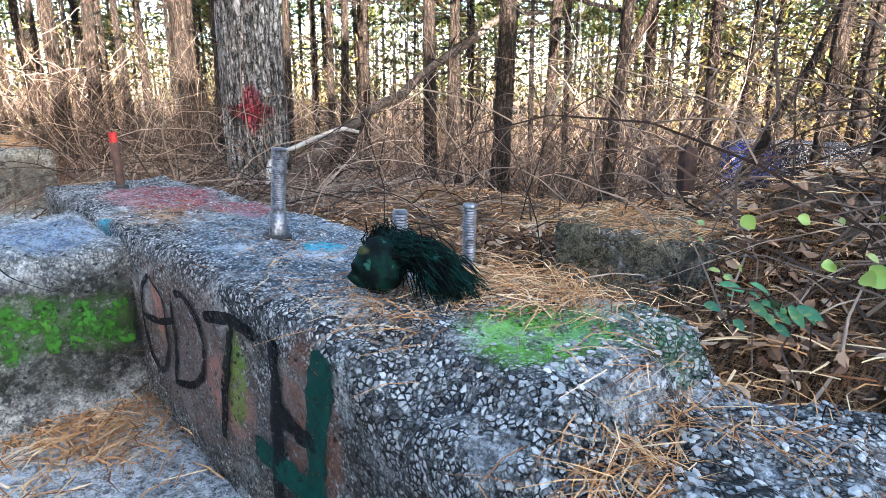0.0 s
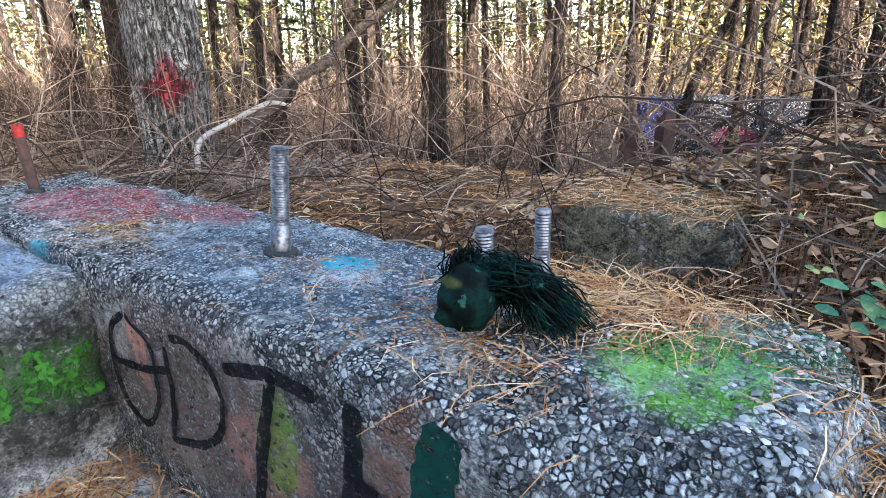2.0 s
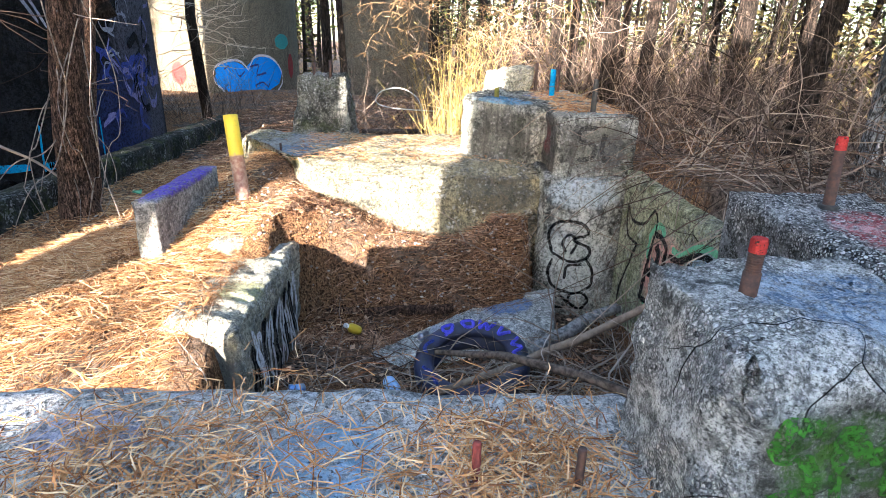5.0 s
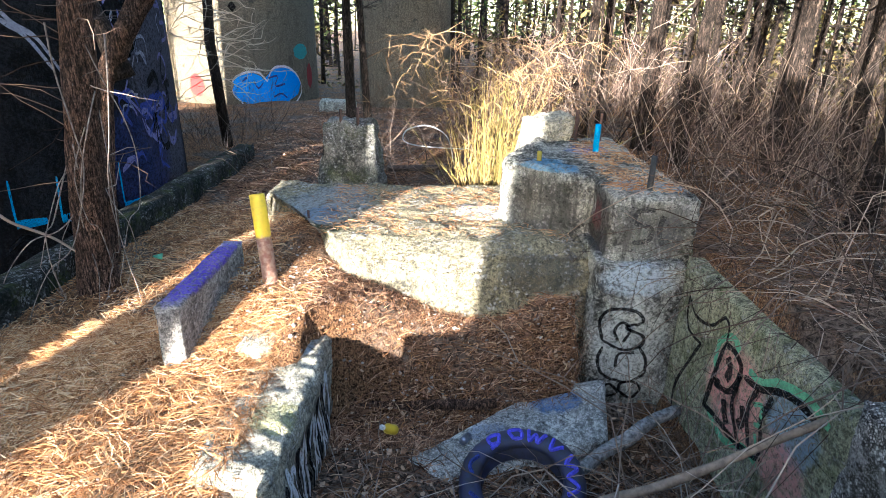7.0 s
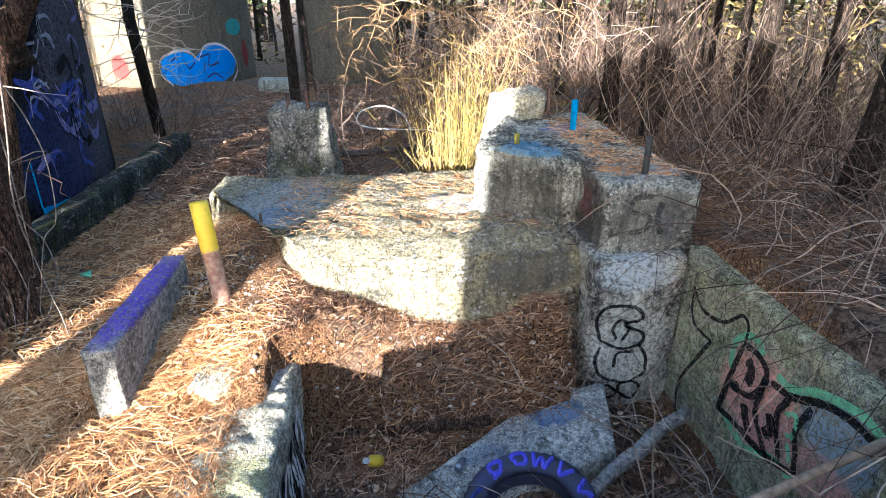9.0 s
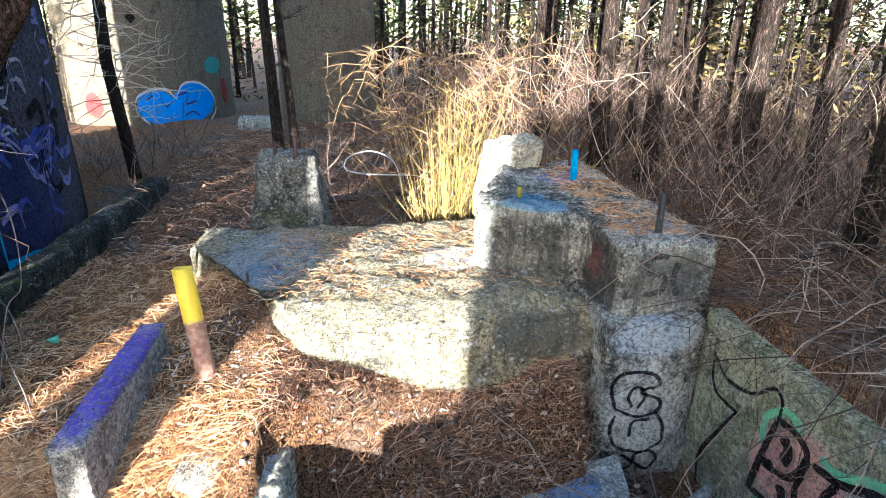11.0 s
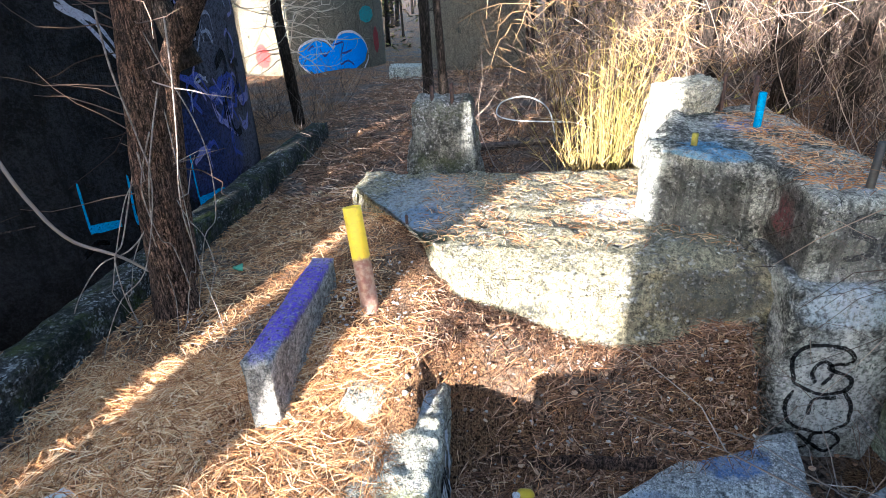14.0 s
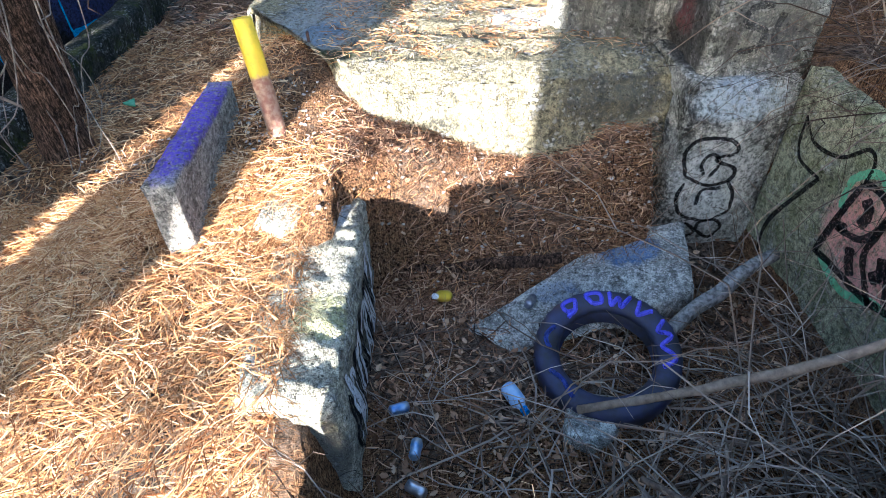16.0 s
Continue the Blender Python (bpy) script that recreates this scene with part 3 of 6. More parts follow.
def trunk_mesh(name, height, r0, lean, seed, material, sides=10, rough=0.05):
    rg = random.Random(seed)
    n = 14
    pts, rad = [], []
    for i in range(n + 1):
        u = i / n
        pts.append(Vector((lean[0] * u * height + 0.06 * math.sin(3 * u + seed), lean[1] * u * height + 0.06 * math.sin(2.3 * u + 2 * seed), u * height)))
        rad.append(r0 * (1.0 - 0.72 * u) * (1 + 0.35 * max(0, 0.04 - u) / 0.04))
    vs, fs = tube_arrays(pts, rad, sides)
    vs = [v + Vector((rg.uniform(-1, 1), rg.uniform(-1, 1), 0)) * r0 * rough for v in vs]
    me = bpy.data.meshes.new(name)
    me.from_pydata(vs, [], fs)
    me.materials.append(material)
    me.polygons.foreach_set("use_smooth", [True] * len(me.polygons))
    return me, pts, rad


def crown_mesh(name, pts, height, seed, start=0.55, count=24):
    """Limbs and needle tufts as small blades."""
    rg = random.Random(seed)
    limbs, tufts = Heap(), Heap()
    n = len(pts) - 1
    for k in range(count):
        u = start * 0.4 + (1 - start * 0.4) * rg.random() ** 0.8
        base = pts[min(n, int(u * n))]
        a = rg.uniform(0, 6.283)
        dead = u < start
        ln = rg.uniform(0.5, 1.3) if dead else (0.6 + 2.0 * (1 - u)) * rg.uniform(0.7, 1.2)
        d = Vector((math.cos(a), math.sin(a), rg.uniform(-0.15, 0.45)))
        tip = base + d * ln
        mid = base + d * ln * 0.5 + Vector((rg.uniform(-.12, .12), rg.uniform(-.12, .12), -0.06))
        limbs.tube([base, mid, tip], [0.022, 0.014, 0.005], 3)
        for j in range(2):
            e = mid + Vector((rg.uniform(-.4, .4), rg.uniform(-.4, .4), rg.uniform(-.2, .3)))
            limbs.tube([mid, e], [0.009, 0.003], 3)
        if dead:
            continue
        for c in [base + d * ln * f for f in (0.35, 0.6, 0.8, 1.0)]:
            for _ in range(11):
                w = Vector((rg.gauss(0, 1), rg.gauss(0, 1), rg.gauss(0.25, 1))).normalized()
                o = c + Vector((rg.gauss(0, .16), rg.gauss(0, .16), rg.gauss(0, .1)))
                s = w.cross(Vector((0.3, 0.5, 0.8))).normalized() * 0.035
                t = o + w * rg.uniform(0.16, 0.3)
                tufts.add([o - s, o + s, t + s * 0.6, t - s * 0.6], [(0, 1, 2, 3)])
    out = []
    for h, m, nm in ((limbs, M_PINE, "branchwork"), (tufts, M_FOLIAGE, "crown")):
        me = bpy.data.meshes.new(nm)
        me.from_pydata(h.v, [], h.f)
        me.materials.append(m)
        out.append(me)
    return out


def pine(kind):
    height, r0, lean = 9 + 3 * ((kind * 37) % 10) / 10, 0.06 + 0.018 * (kind % 4), (0.03 * math.sin(kind * 2.1), 0.03 * math.cos(kind * 1.3))
    me, pts, _ = trunk_mesh("trunk", height, r0, lean, kind, M_PINE)
    limbs, crown = crown_mesh("crown", pts, height, kind, 0.5)
    top = tagged(new("pine_tree"), "slender brown-barked pine with bare lower limbs", "tree", "pines of the wood")
    for nm, m in (("trunk", me), ("branchwork", limbs), ("crown", crown)):
        ob = new(nm, m)
        ob.parent = top
        if nm != "trunk":
            tagged(ob, kind="stuff")
    return top


KINDS = [pine(k) for k in range(7)]
TREES = []


def plant(x, y, kind, size, turn, tilt=0, first=[set()]):
    m = pose(x, y, ground_z(x, y) - 0.06, tilt, 0, turn)
    src = KINDS[kind]
    if kind in first[0]:
        ob = copy_thing(src, m)
    else:
        first[0].add(kind)
        ob = src
        ob.matrix_basis = m
    ob.scale = (size, size, size)
    TREES.append((x, y))


# trunks that stand out in the walk
for x, y, k, s in ((-9.6, 3.6, 3, 1.25), (-9.3, 4.3, 2, 1.1), (-10.8, 2.1, 3, 1.1), (-14.0, -3.0, 3, 1.0), (-16.0, -2.95, 2, 1.0), (-6.2, 4.2, 0, 0.9)):
    plant(x, y, k, s, 40 * k)
# unseen big trees added beyond the slab, towards the sun, to cast shade
for k, off in enumerate((-2.40, -1.72, -2.60, -3.38, -4.3, -5.1, -5.9, -6.7, -7.5)):
    s = 10 + 1.3 * (k % 3)
    plant(-4.12 + 0.94 * s + 0.34 * off, -2.2 - 0.34 * s + 0.94 * off, 3, 3.5, 0 if k == 0 else 50 * s, -25 if k == 0 else 0)
tries = 0
while len(TREES) < 285 and tries < 12000:
    tries += 1
    ang, d = RNG.uniform(0, 2 * math.pi), 3.5 + 31 * RNG.random() ** 1.1
    x, y = -3 + d * math.cos(ang), d * math.sin(ang)
    if x > 2 and RNG.random() < 0.75:
        continue
    off = (x + 4.12) * 0.34 + (y + 2.2) * 0.94
    if x > -3.4 and y < 2 and -3.2 < off < 6.5:
        continue
    if -20 < x < -8.5 and -8 < y < 0.4:
        continue
    if x > -20 and y < 0 and abs((x + 20.5) * 0.34 + (y + 7.6) * 0.94) < 1.9:
        continue
    if x > -3.5 and -1 < y < 4.6:
        continue
    if not clear(x, y) or any((x - a) ** 2 + (y - b) ** 2 < 0.8 for a, b in TREES):
        continue
    if y < 2.6 and x > -9 and y > -5:
        continue
    plant(x, y, RNG.randrange(7), RNG.uniform(0.75, 1.15), RNG.uniform(0, 360))

# far wood: too many to count
far_trunks, far_tops = Heap(), Heap()
for _ in range(900):
    ang, d = RNG.uniform(0, 6.283), RNG.uniform(36, 85)
    x, y = -3 + d * math.cos(ang), d * math.sin(ang)
    z, h, r = ground_z(x, y), RNG.uniform(8, 13), RNG.uniform(0.08, 0.2)
    if x > 0 and -14 < (x + 4.12) * 0.34 + (y + 2.2) * 0.94 < 4:       # a gap in the wood lets the low sun in
        continue
    far_trunks.tube([(x, y, z), (x + RNG.uniform(-.3, .3), y + RNG.uniform(-.3, .3), z + h * 0.5), (x + RNG.uniform(-.5, .5), y, z + h)], [r, r * 0.8, r * 0.3], 5)
    for _ in range(60):
        c = Vector((x + RNG.gauss(0, 1.4), y + RNG.gauss(0, 1.4), z + h * RNG.uniform(0.15, 1.0)))
        a = Vector((RNG.gauss(0, 1), RNG.gauss(0, 1), RNG.gauss(0, .5))).normalized() * 0.42
        b = a.cross(Vector((RNG.gauss(0, 1), RNG.gauss(0, 1), RNG.gauss(0, 1)))).normalized() * 0.11
        far_tops.add([c - a, c - b, c + a, c + b], [(0, 1, 2, 3)])
M_DRYLEAF = by_piece("dry_understory", (0.025, 0.024, 0.009), (0.10, 0.075, 0.03), (0.26, 0.20, 0.075))
mid_leaves = Heap()
for _ in range(1500):
    ang, d = radians(RNG.uniform(72, 236)), RNG.uniform(17, 42)
    x, y = -3 + d * math.cos(ang), d * math.sin(ang)
    if not clear(x, y, 0.3) or (-28 < x < -9 and -14 < y < 1.5):
        continue
    z, h = ground_z(x, y), d * RNG.uniform(0.02, 0.30)
    tall = RNG.uniform(0.5, 1.6)
    for _ in range(52):
        c = Vector((x + RNG.gauss(0, 0.9), y + RNG.gauss(0, 0.9), z + max(0.1, h + RNG.gauss(0, tall))))
        a = Vector((RNG.gauss(0, 1), RNG.gauss(0, 1), RNG.gauss(0, .7))).normalized() * RNG.uniform(0.10, 0.22)
        b = a.cross(Vector((RNG.gauss(0, 1), RNG.gauss(0, 1), RNG.gauss(0, 1)))).normalized() * 0.045
        mid_leaves.add([c - a, c - b, c + a, c + b], [(0, 1, 2, 3)])
tagged(mid_leaves.make("understory_foliage", M_DRYLEAF), "olive and tan leaves of the understory among pines", "understory", kind="stuff")
tagged(far_trunks.make("far_wood_trunks", M_PINE), "distant pine trunks of the wood", "wood", kind="stuff")
tagged(far_tops.make("far_wood_foliage", M_FOLIAGE), "distant pine foliage of the wood", "wood", kind="stuff")


# ---- spray paint laid on the surfaces ----
def paint(name, a, b=None, scale=30.0, rough=0.82, wear=0.41):
    b = b or tuple(c * 0.6 for c in a)
    n = Net(name, rough)
    f = n.noise(scale, 6, 0.75)
    worn_off = n.ramp(n.noise(55, 6, 0.8), wear - 0.05, wear + 0.05)
    n.put(n.b.inputs["Alpha"], n.math("MULTIPLY", worn_off, 0.94))
    n.bump(f, 0.004)
    return n.done(n.mix(n.ramp(f, 0.35, 0.65), a, b))


P_BLACK, P_GREEN, P_BLUE, P_WHITE = paint("black_paint", (0.012, 0.012, 0.014)), paint("dark_green_paint", (0.008, 0.055, 0.045)), paint("blue_paint", (0.03, 0.22, 0.62)), paint("white_paint", (0.75, 0.75, 0.76))
P_VIOLET, P_CYAN, P_RED, P_MINT = paint("violet_paint", (0.13, 0.12, 0.72)), paint("cyan_paint", (0.02, 0.28, 0.55)), paint("red_paint", (0.42, 0.045, 0.04)), paint("mint_paint", (0.20, 0.50, 0.28))
P_NAVY, P_LIME = paint("navy_paint", (0.05, 0.05, 0.22)), paint("leaf_green_paint", (0.035, 0.12, 0.015), (0.06, 0.19, 0.025), wear=0.47)


def smooth_line(ctrl, per=7):
    c = [Vector((x, y)) for x, y in ctrl]
    c = [c[0] * 2 - c[1]] + c + [c[-1] * 2 - c[-2]]
    out = []
    for i in range(1, len(c) - 2):
        for k in range(per):
            t = k / per
            out.append(0.5 * (2 * c[i] + (c[i + 1] - c[i - 1]) * t + (2 * c[i - 1] - 5 * c[i] + 4 * c[i + 1] - c[i + 2]) * t * t + (3 * c[i] - c[i - 1] - 3 * c[i + 1] + c[i + 2]) * t ** 3))
    return out + [c[-2]]


def stroke(heap, ctrl, width, place, seed=0):
    """A sprayed line of about that width through ctrl on the surface that place(a, b) gives."""
    line = smooth_line(ctrl)
    rg = random.Random(seed + int(1000 * abs(ctrl[0][0])))
    vs, fs = [], []
    for i, p in enumerate(line):
        d = (line[min(i + 1, len(line) - 1)] - line[max(i - 1, 0)]).normalized()
        nrm = Vector((-d.y, d.x))
        w = width * (0.5 + rg.uniform(-0.06, 0.06)) * (0.7 if i in (0, len(line) - 1) else 1)
        for s in (-1, -0.33, 0.33, 1):
            q = p + nrm * w * s
            vs.append(place(q.x, q.y))
        if i:
            o = 4 * (i - 1)
            for k in range(3):
                fs.append((o + k, o + k + 1, o + k + 5, o + k + 4))
    heap.add(vs, fs)


def blot(heap, a, b, ra, rb, place, seed=0, rings=5, n=28):
    rg = random.Random(seed)
    wob = [1 + rg.uniform(-0.06, 0.06) for _ in range(n)]
    vs, fs = [place(a, b)], []
    for r in range(1, rings + 1):
        for k in range(n):
            t = 2 * math.pi * k / n
            vs.append(place(a + ra * r / rings * math.cos(t) * wob[k], b + rb * r / rings * math.sin(t) * wob[k]))
    for k in range(n):
        fs.append((0, 1 + k, 1 + (k + 1) % n))
        for r in range(1, rings):
            o = 1 + (r - 1) * n
            fs.append((o + k, o + n + k, o + n + (k + 1) % n, o + (k + 1) % n))
    heap.add(vs, fs)


def on_block(ax, at, lo, hi, wear, amp, seed, out, lift=0.007, shape=None):
    """place(a, b) for the face of a worn block."""
    def place(a, b):
        p = [a, b]
        p.insert("xyz".index(ax), at)
        q = worn(p, lo, hi, wear, amp, seed)
        if shape:
            q = shape(p, q)
        return q + Vector(out) * lift
    return place


def tag(name, strokes, width, place, material, parent, label):
    inv = parent.matrix_world.inverted()
    for i, s in enumerate(strokes):
        h = Heap()
        stroke(h, s, width, place, i)
        ob = h.make(name, material, None, label, True)
        ob.parent, ob.matrix_parent_inverse = parent, inv


bpy.context.view_layer.update()
arm_face = on_block("y", 0.53, ARM_LO, ARM_HI, 0.04, 0.014, 1.0, (0, -1, 0), shape=arm_shape)
tag("graffiti", [[(-1.87, 0.51), (-1.97, 0.44), (-2.02, 0.29), (-1.98, 0.18), (-1.89, 0.17), (-1.81, 0.24), (-1.76, 0.36), (-1.77, 0.46), (-1.86, 0.51)],
                 [(-1.69, 0.47), (-1.69, 0.37), (-1.73, 0.19)], [(-2.02, 0.34), (-1.85, 0.36), (-1.68, 0.41)],
                 [(-1.66, 0.50), (-1.59, 0.51), (-1.51, 0.48), (-1.48, 0.40), (-1.51, 0.30), (-1.60, 0.23), (-1.74, 0.19)]], 0.022, arm_face, P_BLACK, foundation, "black looping spray tag")
tag("graffiti", [[(-1.30, 0.52), (-1.34, 0.35), (-1.38, 0.16)], [(-1.45, 0.49), (-1.30, 0.52), (-1.17, 0.52)]], 0.035, arm_face, P_BLACK, foundation, "black spray letter")
tag("graffiti", [[(-1.06, 0.55), (-1.08, 0.4), (-1.11, 0.1)], [(-1.10, 0.38), (-1.0, 0.35), (-0.92, 0.36)]], 0.05, arm_face, P_BLACK, foundation, "broad black spray stroke")
tag("graffiti", [[(-0.87, 0.585), (-0.90, 0.45), (-0.95, 0.20)], [(-1.20, 0.23), (-1.01, 0.21), (-0.85, 0.16), (-0.7, 0.1)]], 0.075, arm_face, P_GREEN, foundation, "broad dark green paint strokes")
slab_face = on_block("z", 0.0, (-2.84, -2.4, -1.3), (3.0, 0.56, 0.0), 0.05, 0.016, 3.0, (0, 0, 1), 0.009)
tag("graffiti", [[(-2.20, -0.52), (-2.08, -0.44), (-2.12, -0.33), (-1.99, -0.36), (-1.94, -0.20)], [(-2.05, -0.62), (-1.95, -0.50), (-1.88, -0.40)]], 0.08, slab_face, paint("flaking_black_paint", (0.012, 0.013, 0.016), wear=0.48), slab, "black zigzag paint on the slab")
wing_face = on_block("x", -2.06, WING_LO, WING_HI, 0.11, 0.034, 2.0, (1, 0, 0))
tag("graffiti", [[(0.10, 0.43), (0.02, 0.43), (0.01, 0.36), (0.08, 0.34), (0.09, 0.27), (0.0, 0.25)], [(0.16, 0.25), (0.16, 0.42), (0.22, 0.35), (0.27, 0.42), (0.27, 0.26)],
                 [(0.33, 0.26), (0.36, 0.40), (0.40, 0.27)], [(0.50, 0.38), (0.44, 0.36), (0.44, 0.27), (0.51, 0.25)]], 0.04, wing_face, P_LIME, foundation, "faded green block letters")

ped_face = on_block("x", -5.93, (-6.75, 0.27, -1.4), (-5.93, 1.0, 0.08), 0.05, 0.02, 7.0, (1, 0, 0))
tag("graffiti", [[(0.37, -0.60), (0.33, -0.42), (0.41, -0.31), (0.61, -0.32), (0.69, -0.42), (0.56, -0.48), (0.71, -0.56), (0.69, -0.66), (0.54, -0.69), (0.37, -0.60)],
                 [(0.50, -0.60), (0.46, -0.50), (0.52, -0.43), (0.59, -0.50), (0.55, -0.62)],
                 [(0.38, -0.66), (0.35, -0.80), (0.42, -0.94), (0.60, -1.0), (0.75, -0.93), (0.76, -0.78), (0.69, -0.66)], [(0.51, -0.86), (0.53, -0.74), (0.66, -0.72)],
                 [(0.49, -1.03), (0.42, -1.08), (0.47, -1.16), (0.56, -1.11), (0.49, -1.03)], [(0.57, -1.1), (0.58, -1.02), (0.69, -1.0), (0.75, -1.08), (0.68, -1.16), (0.57, -1.1)]],
    0.026, ped_face, P_BLACK, stepped, "black looping tag of stacked loops")
col_face = on_block("x", -6.08, (-6.75, 0.36, 0.02), (-6.08, 1.07, 0.60), 0.05, 0.02, 5.0, (1, 0, 0))
tag("graffiti", [[(0.70, 0.50), (0.57, 0.49), (0.55, 0.40), (0.69, 0.34), (0.67, 0.24), (0.55, 0.22)], [(0.78, 0.45), (0.76, 0.32), (0.80, 0.2)]], 0.045, col_face, paint("faded_black_paint", (0.03, 0.03, 0.03), (0.07, 0.07, 0.07), wear=0.48), stepped, "faded dark spray letter")

PW = ((-5.94, 0.96, -1.4), (-3.40, 1.22, 0.17))
pink_face = on_block("y", 0.96, PW[0], PW[1], 0.03, 0.012, 11.0, (0, -1, 0))
pink_face2 = on_block("y", 0.96, PW[0], PW[1], 0.03, 0.012, 11.0, (0, -1, 0), 0.012)
tag("graffiti", [[(-5.77, -0.08), (-5.62, -0.18), (-5.37, -0.14), (-5.2, 0.01), (-5.12, -0.03), (-5.12, -0.18)], [(-5.77, -0.08), (-5.71, -0.32), (-5.45, -0.34)]],
    0.024, pink_face, P_BLACK, pink_wall, "thin black curved spray line")
tag("graffiti", [[(-5.45, -0.34), (-5.73, -0.91), (-5.66, -1.25)]], 0.034, pink_face, P_BLACK, pink_wall, "black slanting spray line")
tag("graffiti", [[(-5.19, -0.37), (-5.21, -0.19), (-5.06, -0.06), (-4.93, -0.10)], [(-4.80, -0.15), (-4.66, -0.14), (-4.50, -0.04), (-4.25, 0.04), (-4.05, 0.0)], [(-5.16, -0.72), (-4.91, -0.76), (-4.67, -0.64), (-4.5, -0.62)]],
    0.05, pink_face, P_MINT, pink_wall, "mint green outline")
tag("graffiti", [[(-5.12, -0.16), (-5.17, -0.43), (-5.21, -0.72)], [(-5.10, -0.14), (-4.94, -0.13), (-4.86, -0.22), (-4.95, -0.41), (-5.15, -0.48)], [(-4.86, -0.22), (-4.88, -0.48), (-4.70, -0.68)],
                 [(-5.20, -0.70), (-4.95, -0.68), (-4.72, -0.66), (-4.5, -0.58)], [(-4.82, -0.21), (-4.65, -0.18), (-4.45, -0.07), (-4.28, -0.02), (-4.10, -0.04)], [(-4.66, -0.20), (-4.72, -0.38), (-4.62, -0.60)],
                 [(-4.50, -0.14), (-4.56, -0.34), (-4.48, -0.58)]], 0.045, pink_face2, P_BLACK, pink_wall, "heavy black letter strokes on pink")
tag("graffiti", [[(-5.05, -0.21), (-4.99, -0.26), (-5.01, -0.36)], [(-4.99, -0.50), (-4.95, -0.58), (-4.90, -0.64)], [(-5.12, -0.42), (-5.09, -0.48)], [(-4.78, -0.40), (-4.74, -0.48), (-4.78, -0.55)]], 0.075, pink_face2, P_BLACK, pink_wall, "black blots inside the letters")
tag("graffiti", [[(-4.66, -0.30), (-4.58, -0.26), (-4.57, -0.38), (-4.63, -0.42)], [(-4.60, -0.46), (-4.54, -0.54)]], 0.03, pink_face2, P_MINT, pink_wall, "mint green letter strokes")
pit_face = on_block("y", -1.85, WW[0], WW[1], 0.055, 0.028, 10.0, (0, 1, 0))
zig = [[(-5.42 + 0.085 * k, -1.22), (-5.38 + 0.085 * k, -0.62 - 0.07 * (k % 2)), (-5.33 + 0.085 * k, -0.9 + 0.05 * (k % 3)), (-5.36 + 0.085 * k, -1.15 + 0.06 * (k % 2))] for k in range(14)]
tag("graffiti", zig[1::3], 0.035, pit_face, P_BLACK, white_wall, "black zigzag spray lines")
tag("graffiti", zig[0::3] + zig[2::3], 0.030, pit_face, P_WHITE, white_wall, "white zigzag spray lines")


def on_silo(x, y, radius, z0, height, flare=0.04, lift=0.02):
    """place(a, b) on a round wall: a is the way round in units of 4 degrees."""
    def place(a, b):
        a = a * 4.0
        r = radius * (1 - flare * (b - z0) / height) + lift
        return Vector((x + r * math.cos(radians(a)), y + r * math.sin(radians(a)), b))
    return place


dark_side = on_silo(-10.2, -8.4, 3.2, -1.6, 11)
tag("graffiti", [[(12.05, 0.07), (12.0, -0.42), (12.1, -0.46), (13.4, -0.48)], [(14.3, 0.03), (14.15, -0.46), (14.3, -0.50), (15.25, -0.49)], [(18.0, 0.05), (17.95, -0.5), (18.2, -0.55), (20.1, -0.56)]], 0.10, dark_side, P_CYAN, silo, "cyan angular spray letter")


def scrawl(count, a0, a1, z0, z1, size, width, material, seed, label):
    """Hand-size looping letters strewn over a stretch of the round wall."""
    rg = random.Random(seed)
    lines = []
    for _ in range(count):
        a, z, w = rg.uniform(a0, a1), rg.uniform(z0, z1), size * rg.uniform(0.6, 1.2)
        turn, pts = rg.uniform(0, 6.28), []
        for i in range(rg.randrange(4, 8)):
            turn += rg.uniform(0.7, 1.9) * (1 if i % 3 else -1)
            pts.append((a + w * 4.2 * math.cos(turn) + 0.25 * i * w, z + w * math.sin(turn)))
        lines.append(pts)
    tag("graffiti", lines, width, dark_side, material, silo, label)


M_LAVENDER, M_PALEGREY = paint("lavender_paint", (0.20, 0.19, 0.34), (0.12, 0.11, 0.26)), paint("grey_paint", (0.30, 0.30, 0.36), (0.2, 0.2, 0.24))
scrawl(12, 18.6, 25.5, -0.3, 0.9, 0.22, 0.06, paint("dull_violet_paint", (0.05, 0.06, 0.26), (0.03, 0.05, 0.17)), 1, "violet scrawled tag")
scrawl(18, 18.5, 25.5, -0.2, 2.6, 0.26, 0.05, M_LAVENDER, 2, "lavender scrawled tag")
scrawl(12, 18.0, 25.5, 0.2, 2.8, 0.30, 0.11, P_BLACK, 3, "black scrawled tag")
scrawl(12, 18.5, 25.0, 0.5, 3.2, 0.18, 0.035, M_PALEGREY, 4, "pale grey scrawled tag")
tag("graffiti", [[(13.3, 1.95), (14.0, 1.75), (14.9, 1.6), (15.8, 1.2)], [(13.4, 1.8), (14.4, 1.62), (15.4, 1.25)]], 0.07, dark_side, M_PALEGREY, silo, "pale grey sweeping stroke")
scrawl(5, 11.5, 15.5, -1.0, -0.6, 0.2, 0.06, P_BLACK, 5, "black scrawled tag")
h = Heap()
pale_fill, pale_line = on_silo(-22.9, -8.1, 2.45, -1.0, 12, lift=0.015), on_silo(-22.9, -8.1, 2.45, -1.0, 12, lift=0.03)
blot(h, 4.9, -0.12, 3.2, 0.48, pale_fill, 1)
blot(h, 11.2, -0.02, 3.9, 0.54, on_silo(-22.9, -8.1, 2.45, -1.0, 12, lift=0.019), 2)
blot(h, 8.0, -0.48, 4.4, 0.36, on_silo(-22.9, -8.1, 2.45, -1.0, 12, lift=0.023), 3)
